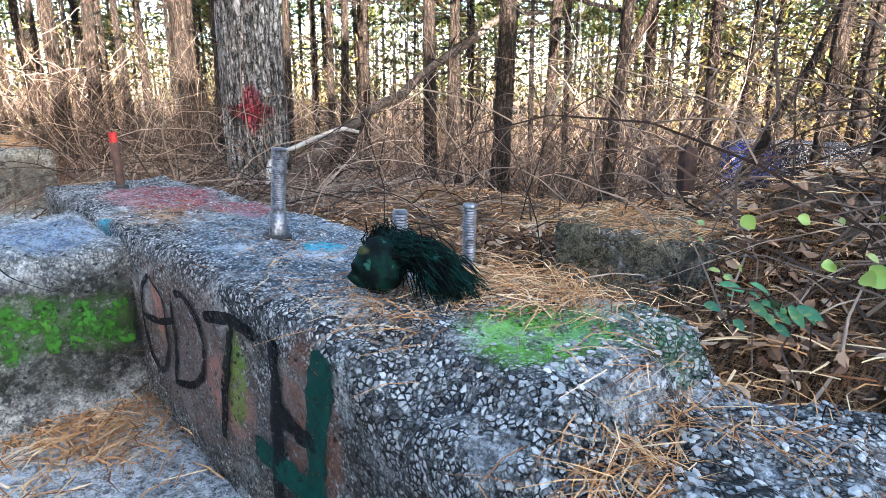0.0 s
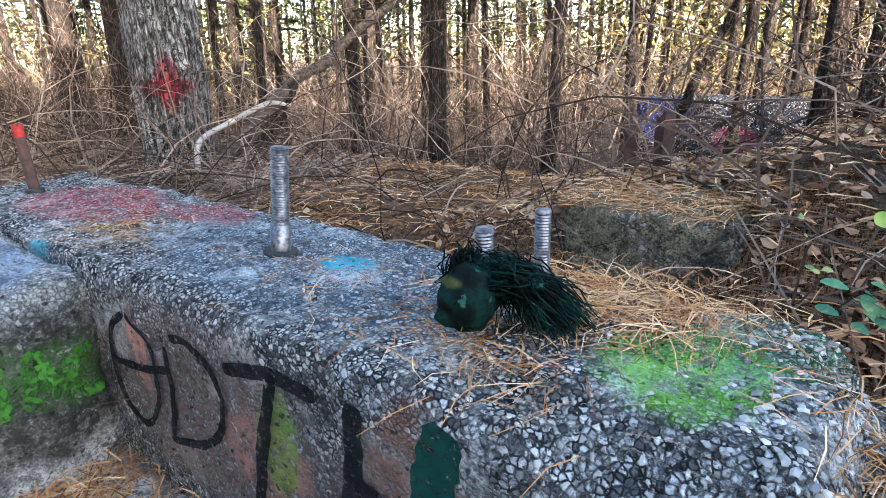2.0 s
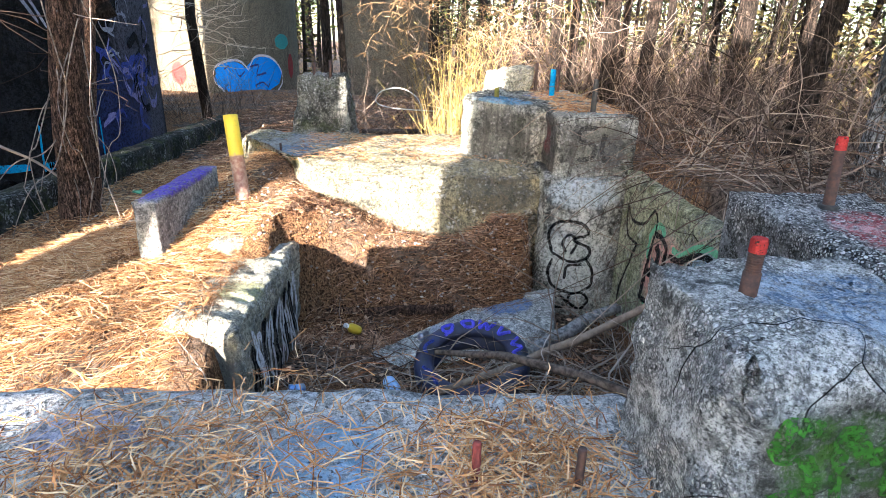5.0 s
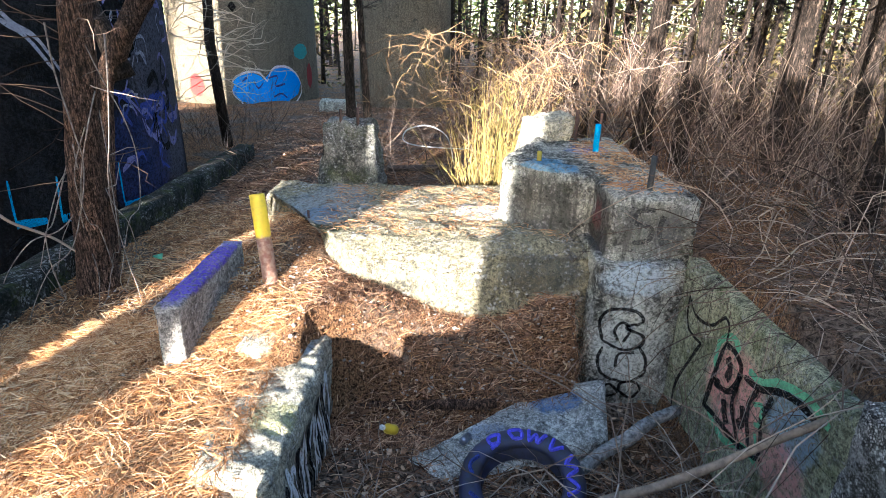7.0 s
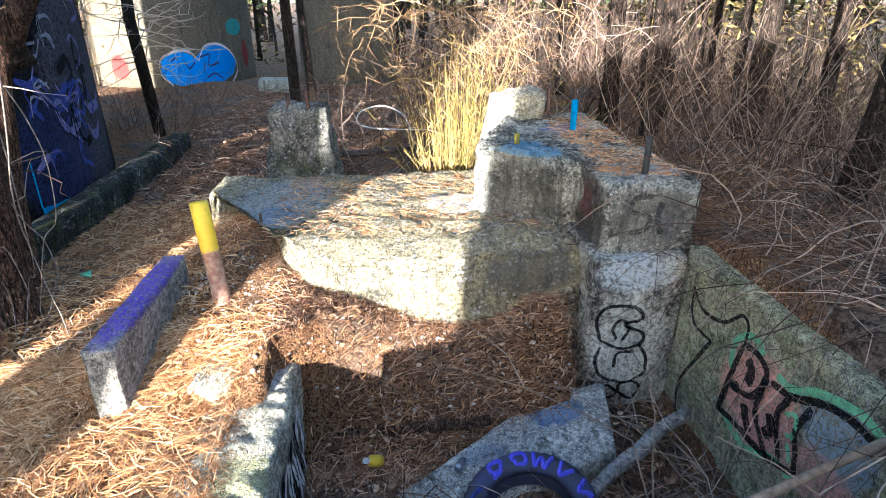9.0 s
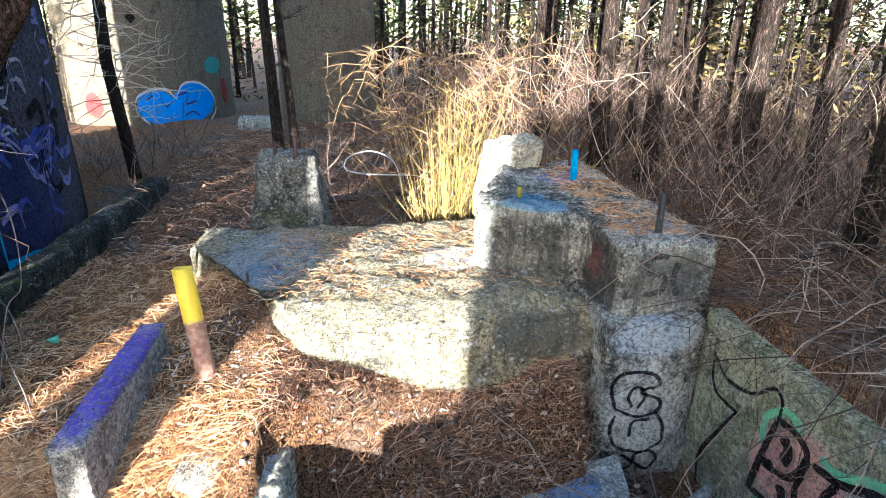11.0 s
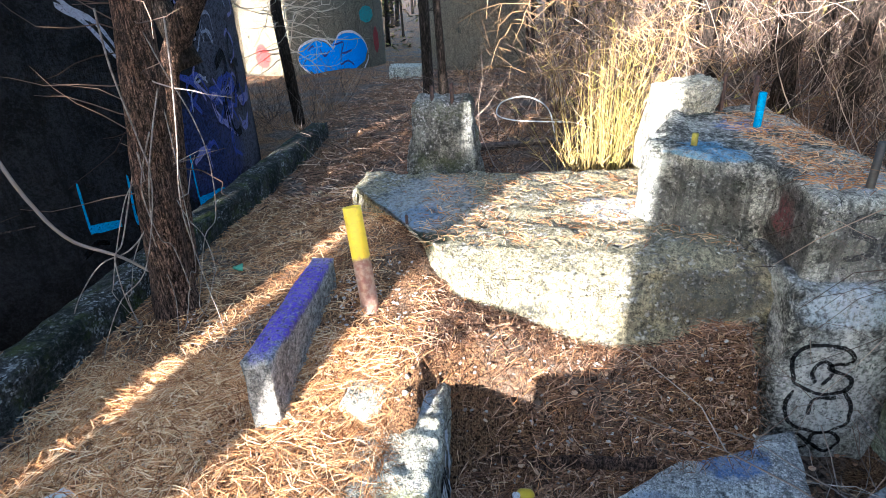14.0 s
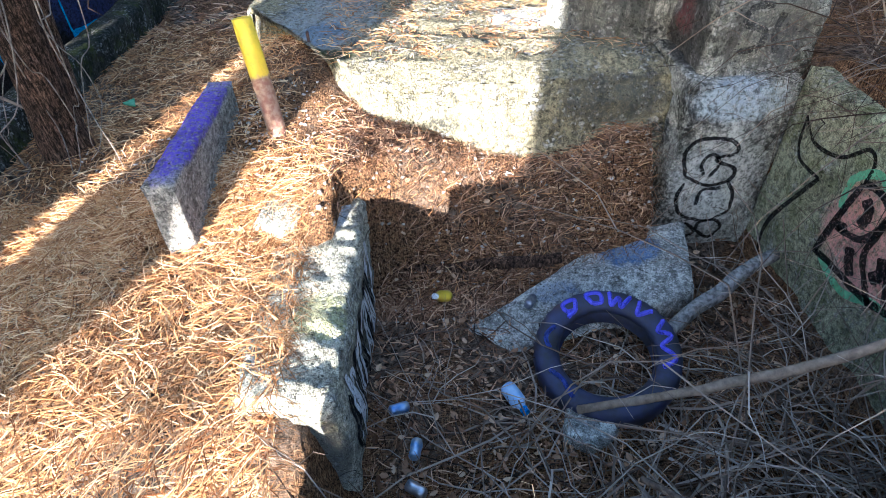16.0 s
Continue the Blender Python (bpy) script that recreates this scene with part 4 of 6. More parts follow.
fill = h.make("graffiti", paint("bright_blue_paint", (0.03, 0.30, 0.85), (0.02, 0.20, 0.70), wear=0.36), None, "bright blue bubble graffiti fill")
rim = Heap()
for line in ([(8.0, 0.10), (6.6, 0.36), (4.4, 0.38), (2.0, 0.16), (1.7, -0.25), (3.0, -0.52), (4.4, -0.80), (7.0, -0.90), (9.6, -0.80)], [(8.0, 0.10), (9.4, 0.50), (12.2, 0.52), (14.6, 0.22), (15.4, -0.22), (14.2, -0.55), (12.0, -0.78), (9.6, -0.80), (9.2, -0.55)]):
    stroke(rim, line, 0.075, pale_line)
outline = rim.make("graffiti", paint("pale_pink_paint", (0.78, 0.68, 0.72)), None, "white outline of the bubble graffiti")
inner_lines = Heap()
for s in ([(3.5, 0.1), (4.5, 0.2), (4.75, -0.2)], [(5.5, 0.15), (6.25, -0.1), (7.25, 0.05)], [(8.25, 0.2), (10, 0.25), (9.5, -0.05), (11.5, 0.0)], [(9, -0.4), (10.5, -0.3), (11.75, -0.45)]):
    stroke(inner_lines, s, 0.06, on_silo(-22.9, -8.1, 2.45, -1.0, 12, lift=0.034))
letters = inner_lines.make("graffiti", P_NAVY, None, "dark blue strokes inside the bubble graffiti")
red = Heap()
blot(red, -5.5, -0.05, 1.75, 0.35, pale_fill, 4)
red_ob = red.make("graffiti", P_RED, None, "red sprayed patch")
small = Heap()
blot(small, 18.5, 0.2, 1, 0.4, pale_fill, 6)
small_ob = small.make("graffiti", paint("dark_red_paint", (0.28, 0.05, 0.05)), None, "dark red sprayed figure of plain shapes")
teal = Heap()
blot(teal, 16, 1.0, 2, 0.25, pale_fill, 7)
teal_ob = teal.make("graffiti", paint("teal_paint", (0.08, 0.34, 0.33)), None, "teal sprayed patch")
# black patch puts the shade inside the vent into the colour
hole = Heap()
blot(hole, 3, 2.3, 0.8, 0.16, pale_line, 8, 2, 4)
hole_ob = hole.make("vent_patch", P_BLACK, None, "small black square patch for the dark of a vent hole")
for ob in (fill, outline, letters, red_ob, small_ob, teal_ob, hole_ob):
    ob.parent = pale_silo
    ob.matrix_parent_inverse = pale_silo.matrix_world.inverted()


# ---- anchor rods and pipes ----
def rod(x, y, z, height, radius, material, label, tip=None, lean=(0, 0), threads=True, sleeve=True, pitch_=0.0068):
    top = tagged(new("anchor_rod"), label, "anchor rod", "anchor rods of the foundations")
    top.matrix_world = pose(x, y, z, lean[0], lean[1], 0)
    rows = [(radius, -0.03)]
    zz = 0.02 if not sleeve else 0.08
    rows.append((radius * (1.12 if sleeve else 1.0), 0.0))
    rows.append((radius * (1.12 if sleeve else 1.0), zz))
    while threads and zz < height - pitch_:
        rows += [(radius * 0.80, zz + 0.1 * pitch_), (radius * 0.82, zz + 0.3 * pitch_), (radius, zz + 0.6 * pitch_), (radius * 0.98, zz + 0.8 * pitch_)]
        zz += pitch_
    rows += [(radius, height - 0.006), (radius * 0.85, height)]
    part("rod", lathe(rows, 16), material, top, smooth=True)
    if sleeve:
        # flat black disc stands in for the shade inside the hole
        part("rod_hole_disc", lathe([(radius * 1.9, -0.025), (radius * 1.9, 0.006), (radius * 1.2, 0.008)], 14), M_BLACKP, top, "black disc for the dark hole round the rod")
    if tip:
        n = 0.035 if height < 0.2 else 0.05
        part("painted_tip", lathe([(radius * 1.06, height - n), (radius * 1.07, height - 0.004), (radius * 0.9, height + 0.003)], 16), tip, top, "red painted tip")
    return top


rod(-1.66, 0.86, 0.612, 0.285, 0.024, M_STEEL, "tall grey threaded steel rod in a foundation", lean=(-3, 5))
rod(-0.97, 1.03, 0.60, 0.19, 0.0185, M_STEEL, "grey threaded steel rod beside dry needles", sleeve=False)
rod(-0.985, 0.815, 0.60, 0.20, 0.0185, M_STEEL, "threaded steel rod standing through a doll head", sleeve=False)
rod(-2.41, 0.08, 0.565, 0.17, 0.02, M_RUST, "short rusty threaded rod with a red tip", P_RED)
rod(-3.23, 0.83, 0.605, 0.27, 0.019, M_RUST, "rusty steel rod with a red tip", P_RED, (0, -4), False)
rod(-2.38, -0.60, 0.0, 0.12, 0.013, plain("red_rust", (0.28, 0.06, 0.05), (0.12, 0.04, 0.035), 40), "short dull red peg in the slab", sleeve=False, threads=False, lean=(0, -8))
rod(-2.36, -0.31, 0.0, 0.13, 0.013, M_RUST, "short rusty peg in the slab", sleeve=False, threads=False)
rod(-6.25, 0.69, 0.60, 0.30, 0.022, M_BLACKP, "black steel rod on the stepped foundation", threads=False)
rod(-7.80, 0.62, 0.60, 0.31, 0.032, P_CYAN, "bright blue painted steel peg", sleeve=False, threads=False)
rod(-8.50, 0.55, 0.60, 0.36, 0.02, M_RUST, "dark rusty rod at the back of the foundation", sleeve=False, threads=False)
rod(-8.45, 0.82, 0.60, 0.34, 0.02, M_RUST, "dark rusty rod at the back of the foundation", sleeve=False, threads=False)
rod(-7.15, -0.08, 0.60, 0.14, 0.024, plain("olive_paint", (0.25, 0.22, 0.04), (0.10, 0.09, 0.03)), "short yellowish painted rod", sleeve=False, threads=False)
rod(-8.78, -2.27, 0.70, 0.17, 0.02, M_RUST, "rusty rod on the mossy pedestal", sleeve=False, threads=False)
rod(-8.76, -2.06, 0.70, 0.20, 0.02, M_RUST, "rusty rod on the mossy pedestal", sleeve=False, threads=False)
rod(-7.0, -2.3, 0.04, 0.10, 0.012, M_RUST, "small dark rod in the broad slab", sleeve=False, threads=False)


def stake(x, y, height, turn):
    """A short rotten square stake with a broken top."""
    bm = bmesh.new()
    rg = random.Random(turn)
    rings = []
    for i in range(7):
        z = -0.1 + (height + 0.1) * i / 6
        rings.append([bm.verts.new((0.033 * a + rg.gauss(0, 0.003), 0.033 * b + rg.gauss(0, 0.003), z + (rg.uniform(-0.03, 0.02) if i == 6 else 0))) for a, b in ((1, 1), (0.2, 1.1), (-1, 1), (-1.1, 0), (-1, -1), (0, -1.1), (1, -1), (1.1, 0.1))])
    for lo, hi in zip(rings, rings[1:]):
        for k in range(8):
            bm.faces.new((lo[k], lo[(k + 1) % 8], hi[(k + 1) % 8], hi[k]))
    bm.faces.new(rings[-1])
    ob = tagged(part("wooden_stake", bm, M_RUST), "short dark rotten wooden stake in leaf litter", "stake")
    ob.matrix_world = pose(x, y, ground_z(x, y), 3, -4, turn)


stake(-1.43, 3.0, 0.26, 20)
stake(-1.28, 3.05, 0.30, 55)


def bollard():
    top = tagged(new("pipe_bollard"), "leaning steel pipe bollard, yellow above and rusty below", "bollard")
    top.matrix_world = pose(-6.08, -2.42, -0.29, 7, -10, 0)
    n = Net("yellow_over_rust", 0.55)
    sep = n.t.nodes.new("ShaderNodeSeparateXYZ")
    n.put(sep.inputs[0], n.co)
    edge = n.math("ADD", sep.outputs[2], n.math("MULTIPLY", n.noise(9, 4), 0.16))
    f = n.noise(30, 4)
    rust = n.mix(n.ramp(f, 0.35, 0.65), (0.22, 0.10, 0.07), (0.33, 0.22, 0.16))
    col = n.mix(n.ramp(edge, 0.52, 0.55), rust, n.mix(n.ramp(f, 0.45, 0.7), (0.72, 0.50, 0.02), (0.60, 0.42, 0.03)))
    n.bump(f, 0.004)
    m = n.done(col)
    bm = bmesh.new()
    rows = [(0.062, 0.0), (0.062, 0.3), (0.063, 0.6), (0.062, 0.82), (0.055, 0.822), (0.055, 0.5)]
    ring = []
    for r, z in rows:
        ring.append([bm.verts.new((r * math.cos(k * math.pi / 14) * (1.0 + 0.02 * math.sin(5 * z)), r * math.sin(k * math.pi / 14), z)) for k in range(28)])
    for a, b in zip(ring, ring[1:]):
        for k in range(28):
            bm.faces.new((a[k], a[(k + 1) % 28], b[(k + 1) % 28], b[k]))
    part("pipe", bm, m, top, smooth=True)
    part("pipe_fill", lathe([(0.054, 0.5), (0.054, 0.76), (0.05, 0.765)], 20), M_RUST, top, "dark rusty inside of the pipe")


bollard()


# ---- things on the foundations and in the pit ----
def doll_head():
    n = Net("smeared_dark_paint", 0.76)
    f, g = n.noise(22, 5), n.noise(8, 3)
    col = n.mix(n.ramp(f, 0.42, 0.6), (0.002, 0.004, 0.004), (0.004, 0.020, 0.016))
    col = n.mix(n.math("MULTIPLY", n.ramp(n.noise(34, 4), 0.60, 0.66), 0.7), col, (0.03, 0.11, 0.09))
    col = n.mix(n.math("MULTIPLY", patch_mask(n, (-1.0, 0.70, 0.727), (0.04, 0.03, 0.012), f), 0.5), col, (0.10, 0.09, 0.02))
    n.bump(f, 0.006)
    m = n.done(col)
    bm = bmesh.new()
    bmesh.ops.create_icosphere(bm, subdivisions=4, radius=1.0)
    for v in bm.verts:
        d = v.co.copy()
        face = max(0.0, d.x)
        r = 1.0 + 0.10 * fbm(d, 2.4) - 0.12 * face * max(0, d.z)
        r += 0.34 * math.exp(-((d.y / 0.13) ** 2 + ((d.z + 0.08) / 0.18) ** 2)) * face
        r -= 0.26 * math.exp(-(((abs(d.y) - 0.34) / 0.16) ** 2 + ((d.z - 0.10) / 0.12) ** 2)) * face
        r += 0.14 * math.exp(-((d.y / 0.5) ** 2 + ((d.z - 0.32) / 0.09) ** 2)) * face
        r += 0.16 * math.exp(-((d.y / 0.24) ** 2 + ((d.z + 0.46) / 0.07) ** 2)) * face
        r -= 0.12 * math.exp(-((d.y / 0.3) ** 2 + ((d.z + 0.62) / 0.06) ** 2)) * face
        v.co = Vector((d.x * 0.082, d.y * 0.066, d.z * 0.088)) * r
    rot = pose(-0.975, 0.745, 0.685, 0, 12, 250) @ Matrix.Diagonal((0.74, 0.74, 0.74, 1))
    bmesh.ops.transform(bm, matrix=rot, verts=bm.verts)
    rg = random.Random(3)

    def lock(points, radii):
        vs, fs = tube_arrays(points, radii, 3)
        bv = [bm.verts.new(v) for v in vs]
        for f_ in fs:
            bm.faces.new([bv[i] for i in f_])
    start = Vector((-0.945, 0.79, 0.715))
    for k in range(760):
        p0 = start + Vector((rg.gauss(0, 0.026), rg.gauss(0, 0.020), rg.gauss(0.004, 0.018)))
        p3 = Vector((-0.855 + rg.gauss(0, 0.034), 0.862 + rg.gauss(0, 0.034), 0.612 + abs(rg.gauss(0, 0.022))))
        pts = []
        for i in range(7):
            t = i / 6
            q = p0.lerp(p3, t) + Vector((rg.gauss(0, 0.006), rg.gauss(0, 0.006), 0.03 * math.sin(math.pi * t) + rg.gauss(0, 0.005)))
            pts.append(q)
        lock(pts, [0.0008, 0.0016, 0.002, 0.002, 0.0018, 0.0014, 0.0006])
    for j in range(420):
        c = Vector((-0.995 + rg.gauss(0, 0.016), 0.782 + rg.gauss(0, 0.022), 0.742 + rg.gauss(0, 0.016)))
        lock([c, c + Vector((rg.gauss(0, 0.012), rg.gauss(0, 0.012), -0.02)), c + Vector((rg.gauss(0, 0.02), rg.gauss(0, 0.02), -0.04))], [0.0018, 0.002, 0.0008])
    tagged(part("doll_head", bm, m, smooth=True), "discarded dark green painted doll head with matted hair", "doll head")


doll_head()


def tyre():
    top = tagged(new("tyre"), "old black car tyre with violet spray lettering in the pit", "tyre")
    top.matrix_world = pose(-4.76, -0.41, -1.09, 7, 12, 0)
    prof = [(0.285, -0.08), (0.30, -0.105), (0.36, -0.115), (0.40, -0.105), (0.418, -0.085), (0.425, -0.03), (0.425, 0.03), (0.418, 0.085), (0.40, 0.105), (0.36, 0.115), (0.30, 0.105), (0.285, 0.08), (0.275, 0.06), (0.34, 0.03), (0.35, 0.0), (0.34, -0.03), (0.275, -0.06)]
    bm = bmesh.new()
    N = 72
    rings = []
    for k in range(N):
        a = 2 * math.pi * k / N
        rings.append([bm.verts.new(((r + (0.006 if (k % 2 and r > 0.415) else 0)) * math.cos(a), (r + (0.006 if (k % 2 and r > 0.415) else 0)) * math.sin(a), z)) for r, z in prof])
    for k in range(N):
        a, b = rings[k], rings[(k + 1) % N]
        for i in range(len(prof)):
            j = (i + 1) % len(prof)
            bm.faces.new((a[i], b[i], b[j], a[j]))
    part("rubber_ring", bm, plain("tyre_rubber", (0.014, 0.014, 0.017), (0.02, 0.025, 0.075), 6, 0.6), top, smooth=True)

    def place(a, b):
        return Vector((b * math.cos(radians(a)), b * math.sin(radians(a)), 0.119 - 2.2 * (b - 0.345) ** 2))
    sets = [([(205, 0.31), (200, 0.375), (212, 0.385), (214, 0.33), (206, 0.31), (218, 0.30)], P_VIOLET), ([(184, 0.31), (188, 0.38), (176, 0.385), (174, 0.32), (184, 0.31)], P_VIOLET),
            ([(166, 0.39), (163, 0.30), (157, 0.36), (152, 0.30), (147, 0.39)], P_VIOLET), ([(138, 0.39), (132, 0.30), (124, 0.38)], P_VIOLET), ([(112, 0.39), (104, 0.32), (96, 0.38), (86, 0.31), (74, 0.38), (62, 0.32)], P_VIOLET),
            ([(236, 0.33), (250, 0.36), (262, 0.33)], paint("worn_blue", (0.05, 0.07, 0.28))), ([(285, 0.36), (300, 0.33), (318, 0.37)], paint("worn_blue", (0.05, 0.07, 0.28)))]
    for s, m in sets:
        hp = Heap()
        line = smooth_line(s, 6)
        pts = [place(p.x, p.y) for p in line]
        hp.tube(pts, [0.014] * len(pts), 4)
        hp.make("sprayed_letter", m, top, "violet sprayed stroke")


tyre()


def slab_piece(name, outline_, z_top, thick, material, label, category, slope=(0, 0), seed=0.0, step=0.05):
    """A broken flat piece: a gridded top cut to a convex outline, with a ragged edge."""
    cx = sum(p[0] for p in outline_) / len(outline_)
    cy = sum(p[1] for p in outline_) / len(outline_)
    pts = []
    n = len(outline_)
    for i in range(n):
        a, b = Vector(outline_[i]), Vector(outline_[(i + 1) % n])
        k = max(2, int((b - a).length / step))
        for j in range(k):
            q = a.lerp(b, j / k)
            q += Vector((fbm((q.x, q.y, seed), 7.0), fbm((q.y, q.x, seed), 7.0))) * 0.018
            pts.append(q)
    vs, fs = [], []
    levels = [(0.02, 0.0), (0.25, 0), (0.5, 0), (0.75, 0), (0.93, 0.0), (1.0, 0.02), (1.03, thick * 0.5), (0.98, thick)]
    m = len(pts)
    for s, dz in levels:
        for q in pts:
            x, y = cx + (q.x - cx) * s, cy + (q.y - cy) * s
            vs.append((x, y, z_top + slope[0] * (x - cx) + slope[1] * (y - cy) - dz + 0.012 * fbm((x, y, seed), 6.0)))
    for i in range(len(levels) - 1):
        for j in range(m):
            fs.append((i * m + j, (i + 1) * m + j, (i + 1) * m + (j + 1) % m, i * m + (j + 1) % m))
    fs.append(tuple(range(m)))
    fs.append(tuple(range((len(levels) - 1) * m, len(levels) * m))[::-1])
    return tagged(mesh_object(name, vs, fs, material), label, category)


M_RUBBLE = concrete("rubble_concrete", light=(0.72, 0.72, 0.66), grime=0.3, pebbles=0.4, pebble=50, patches=[((-5.62, -0.05, -0.98), (0.16, 0.25, 0.2), (0.05, 0.14, 0.36), 0.8), ((-5.35, -0.6, -1.05), (0.12, 0.2, 0.2), (0.05, 0.12, 0.28), 0.5)])
slab_piece("broken_slab", [(-5.06, -1.43), (-4.95, -0.9), (-5.2, 0.28), (-5.82, 0.40), (-5.80, -0.15), (-5.55, -0.55)], -1.08, 0.25, M_RUBBLE, "broken concrete slab with blue paint leaning in the pit", "rubble", (-0.12, 0.16), 2.0)
slab_piece("loose_stone", [(-4.3, -0.75), (-4.2, -0.6), (-4.3, -0.45), (-4.45, -0.5), (-4.48, -0.7)], -1.12, 0.12, M_RUBBLE, "small loose chunk of concrete in the pit", "rubble", seed=5.0)
slab_piece("loose_stone", [(-5.62, -2.44), (-5.28, -2.46), (-5.18, -2.30), (-5.34, -2.18), (-5.62, -2.22)], -0.345, 0.2, M_WHITE, "pale sunlit stone at the end of the low wall", "rubble", seed=11.0)
slab_piece("pale_boulder", [(-20.0, -4.9), (-19.3, -4.8), (-19.2, -3.9), (-19.9, -3.8)], -0.30, 0.6, M_WHITE, "pale boulder beside the path", "boulder", seed=6.0)
M_BLUEBLOCK = concrete("blue_sprayed_concrete", light=(0.05, 0.05, 0.08), dark=(0.012, 0.012, 0.02), grime=0.5, patches=[((-3.3, 10.0, 0.0), (0.6, 0.6, 0.4), (0.03, 0.06, 0.32), 0.9), ((-2.1, 10.0, -0.3), (0.4, 0.6, 0.25), (0.35, 0.03, 0.14), 0.8)])
tagged(block("tagged_block", (-3.7, 10.0, -1.1), (-0.9, 11.0, 0.34), M_BLUEBLOCK, 0.12, 0.06, 0.02, 21.0), "dark blue and magenta sprayed concrete block in the brush", "block")


def log(name, pts, radii, material, label, category="log", sides=9):
    dense, rad = [], []
    c = [Vector(p) for p in pts]
    c = [c[0] * 2 - c[1]] + c + [c[-1] * 2 - c[-2]]
    for i in range(len(pts) - 1):
        for k in range(6):
            t = k / 6
            p = 0.5 * (2 * c[i + 1] + (c[i + 2] - c[i]) * t + (2 * c[i] - 5 * c[i + 1] + 4 * c[i + 2] - c[i + 3]) * t * t + (3 * c[i + 1] - c[i] - 3 * c[i + 2] + c[i + 3]) * t ** 3)
            dense.append(p + Vector((fbm(p, 2.0), fbm(p + Vector((5, 0, 0)), 2.0), fbm(p + Vector((0, 5, 0)), 2.0))) * radii[i] * 0.7)
            rad.append((radii[i] * (1 - t) + radii[i + 1] * t) * (1 + 0.12 * fbm(p, 6.0)))
    dense.append(Vector(pts[-1]))
    rad.append(radii[-1])
    vs, fs = tube_arrays(dense, rad, sides)
    return tagged(mesh_object(name, vs, fs, material), label, category)


M_GREYWOOD = plain("weathered_grey_wood", (0.09, 0.085, 0.08), (0.28, 0.27, 0.26), 34, 0.9, 0, 0.01)
M_DEADWOOD = plain("dead_wood", (0.03, 0.023, 0.019), (0.13, 0.10, 0.08), 34, 0.9, 0, 0.008)
log("rotting_log", [(-5.66, -1.82, -1.10), (-5.62, -1.2, -1.09), (-5.6, -0.52, -1.02)], [0.045, 0.05, 0.04], M_CEDAR, "dark rotting log lying across the pit")
log("grey_beam", [(-4.9, -0.05, -1.1), (-5.15, 0.4, -1.0), (-5.4, 0.86, -0.9)], [0.05, 0.055, 0.045], M_GREYWOOD, "weathered grey timber leaning on rubble", "beam", 5)
log("long_branch", [(-4.40, -0.65, -1.08), (-4.25, -0.1, -0.72), (-4.17, 0.4, -0.40), (-4.1, 0.9, -0.02), (-4.0, 1.5, 0.42)], [0.022, 0.025, 0.025, 0.022, 0.016], plain("brown_branch", (0.13, 0.10, 0.075), (0.25, 0.19, 0.145), 25), "long bare branch leaning out of the pit", "branch")
log("short_branch", [(-2.6, 0.15, 0.05), (-3.2, -0.35, -0.1), (-3.6, -0.7, -0.3)], [0.02, 0.02, 0.014], M_DEADWOOD, "thin branch over the slab edge", "branch", 6)
log("leaning_dead_trunk", [(-4.30, 2.35, 0.36), (-4.44, 2.94, 0.69), (-4.91, 3.65, 0.86), (-4.9, 4.4, 1.25), (-4.86, 5.19, 1.72), (-4.8, 6.0, 2.25)], [0.065, 0.06, 0.055, 0.05, 0.043, 0.035], M_DEADWOOD, "leaning dead trunk with grey bark", "dead trunk")
log("dark_fork", [(-4.6, 2.9, 0.3), (-4.7, 3.3, 0.7), (-4.85, 3.6, 0.86)], [0.06, 0.06, 0.05], M_PINE, "dark forked branch under the dead trunk", "branch")
log("slanting_trunk", [(-4.2, 6.2, -0.5), (-3.9, 6.9, 1.2), (-3.5, 7.6, 3.4), (-3.2, 8.2, 5.5)], [0.07, 0.06, 0.05, 0.03], M_PINE, "thin dark trunk slanting across the wood", "dead trunk")
log("slanting_trunk", [(-2.6, 7.0, -0.5), (-2.1, 7.5, 1.0), (-1.6, 8.0, 2.6), (-1.2, 8.4, 4.0)], [0.07, 0.06, 0.05, 0.03], M_PINE, "thin dark trunk slanting across the wood", "dead trunk")
log("looped_vine", [(-4.05, 2.05, 0.40), (-4.15, 2.15, 0.56), (-4.3, 2.5, 0.66), (-4.42, 2.95, 0.76), (-4.3, 3.1, 0.74)], [0.018, 0.02, 0.02, 0.02, 0.012], plain("pale_stripped_wood", (0.30, 0.27, 0.24), (0.42, 0.38, 0.34)), "pale stripped vine bent over the trunk", "vine", 6)
log("looped_vine", [(-10.2, -0.85, -0.1), (-10.2, -0.95, 0.30), (-10.2, -1.22, 0.47), (-10.2, -1.53, 0.42), (-10.2, -1.62, 0.28), (-10.2, -1.5, 0.20), (-10.2, -1.2, 0.16), (-10.2, -0.7, 0.14)], [0.009] * 8, plain("pale_cable", (0.34, 0.33, 0.33), (0.46, 0.45, 0.44)), "pale grey vine bent in a loop behind the slab", "vine", 6)
log("fallen_pole", [(-10.6, -1.9, -0.28), (-11.0, 0.2, -0.25)], [0.05, 0.04], M_DEADWOOD, "thin fallen pole behind the slab")


def bottle(x, y, z, lean, label, body_m, cap_m, size=1.0):
    top = tagged(new("bottle"), label, "bottle", "litter in the pit")
    top.matrix_world = pose(x, y, z, lean[0], lean[1], lean[2])
    s = size
    part("body", lathe([(0.03 * s, 0), (0.034 * s, 0.01 * s), (0.034 * s, 0.085 * s), (0.016 * s, 0.115 * s), (0.014 * s, 0.125 * s)], 16), body_m, top, smooth=True)
    part("cap", lathe([(0.017 * s, 0.123 * s), (0.017 * s, 0.148 * s), (0.012 * s, 0.15 * s)], 14), cap_m, top, "white cap")


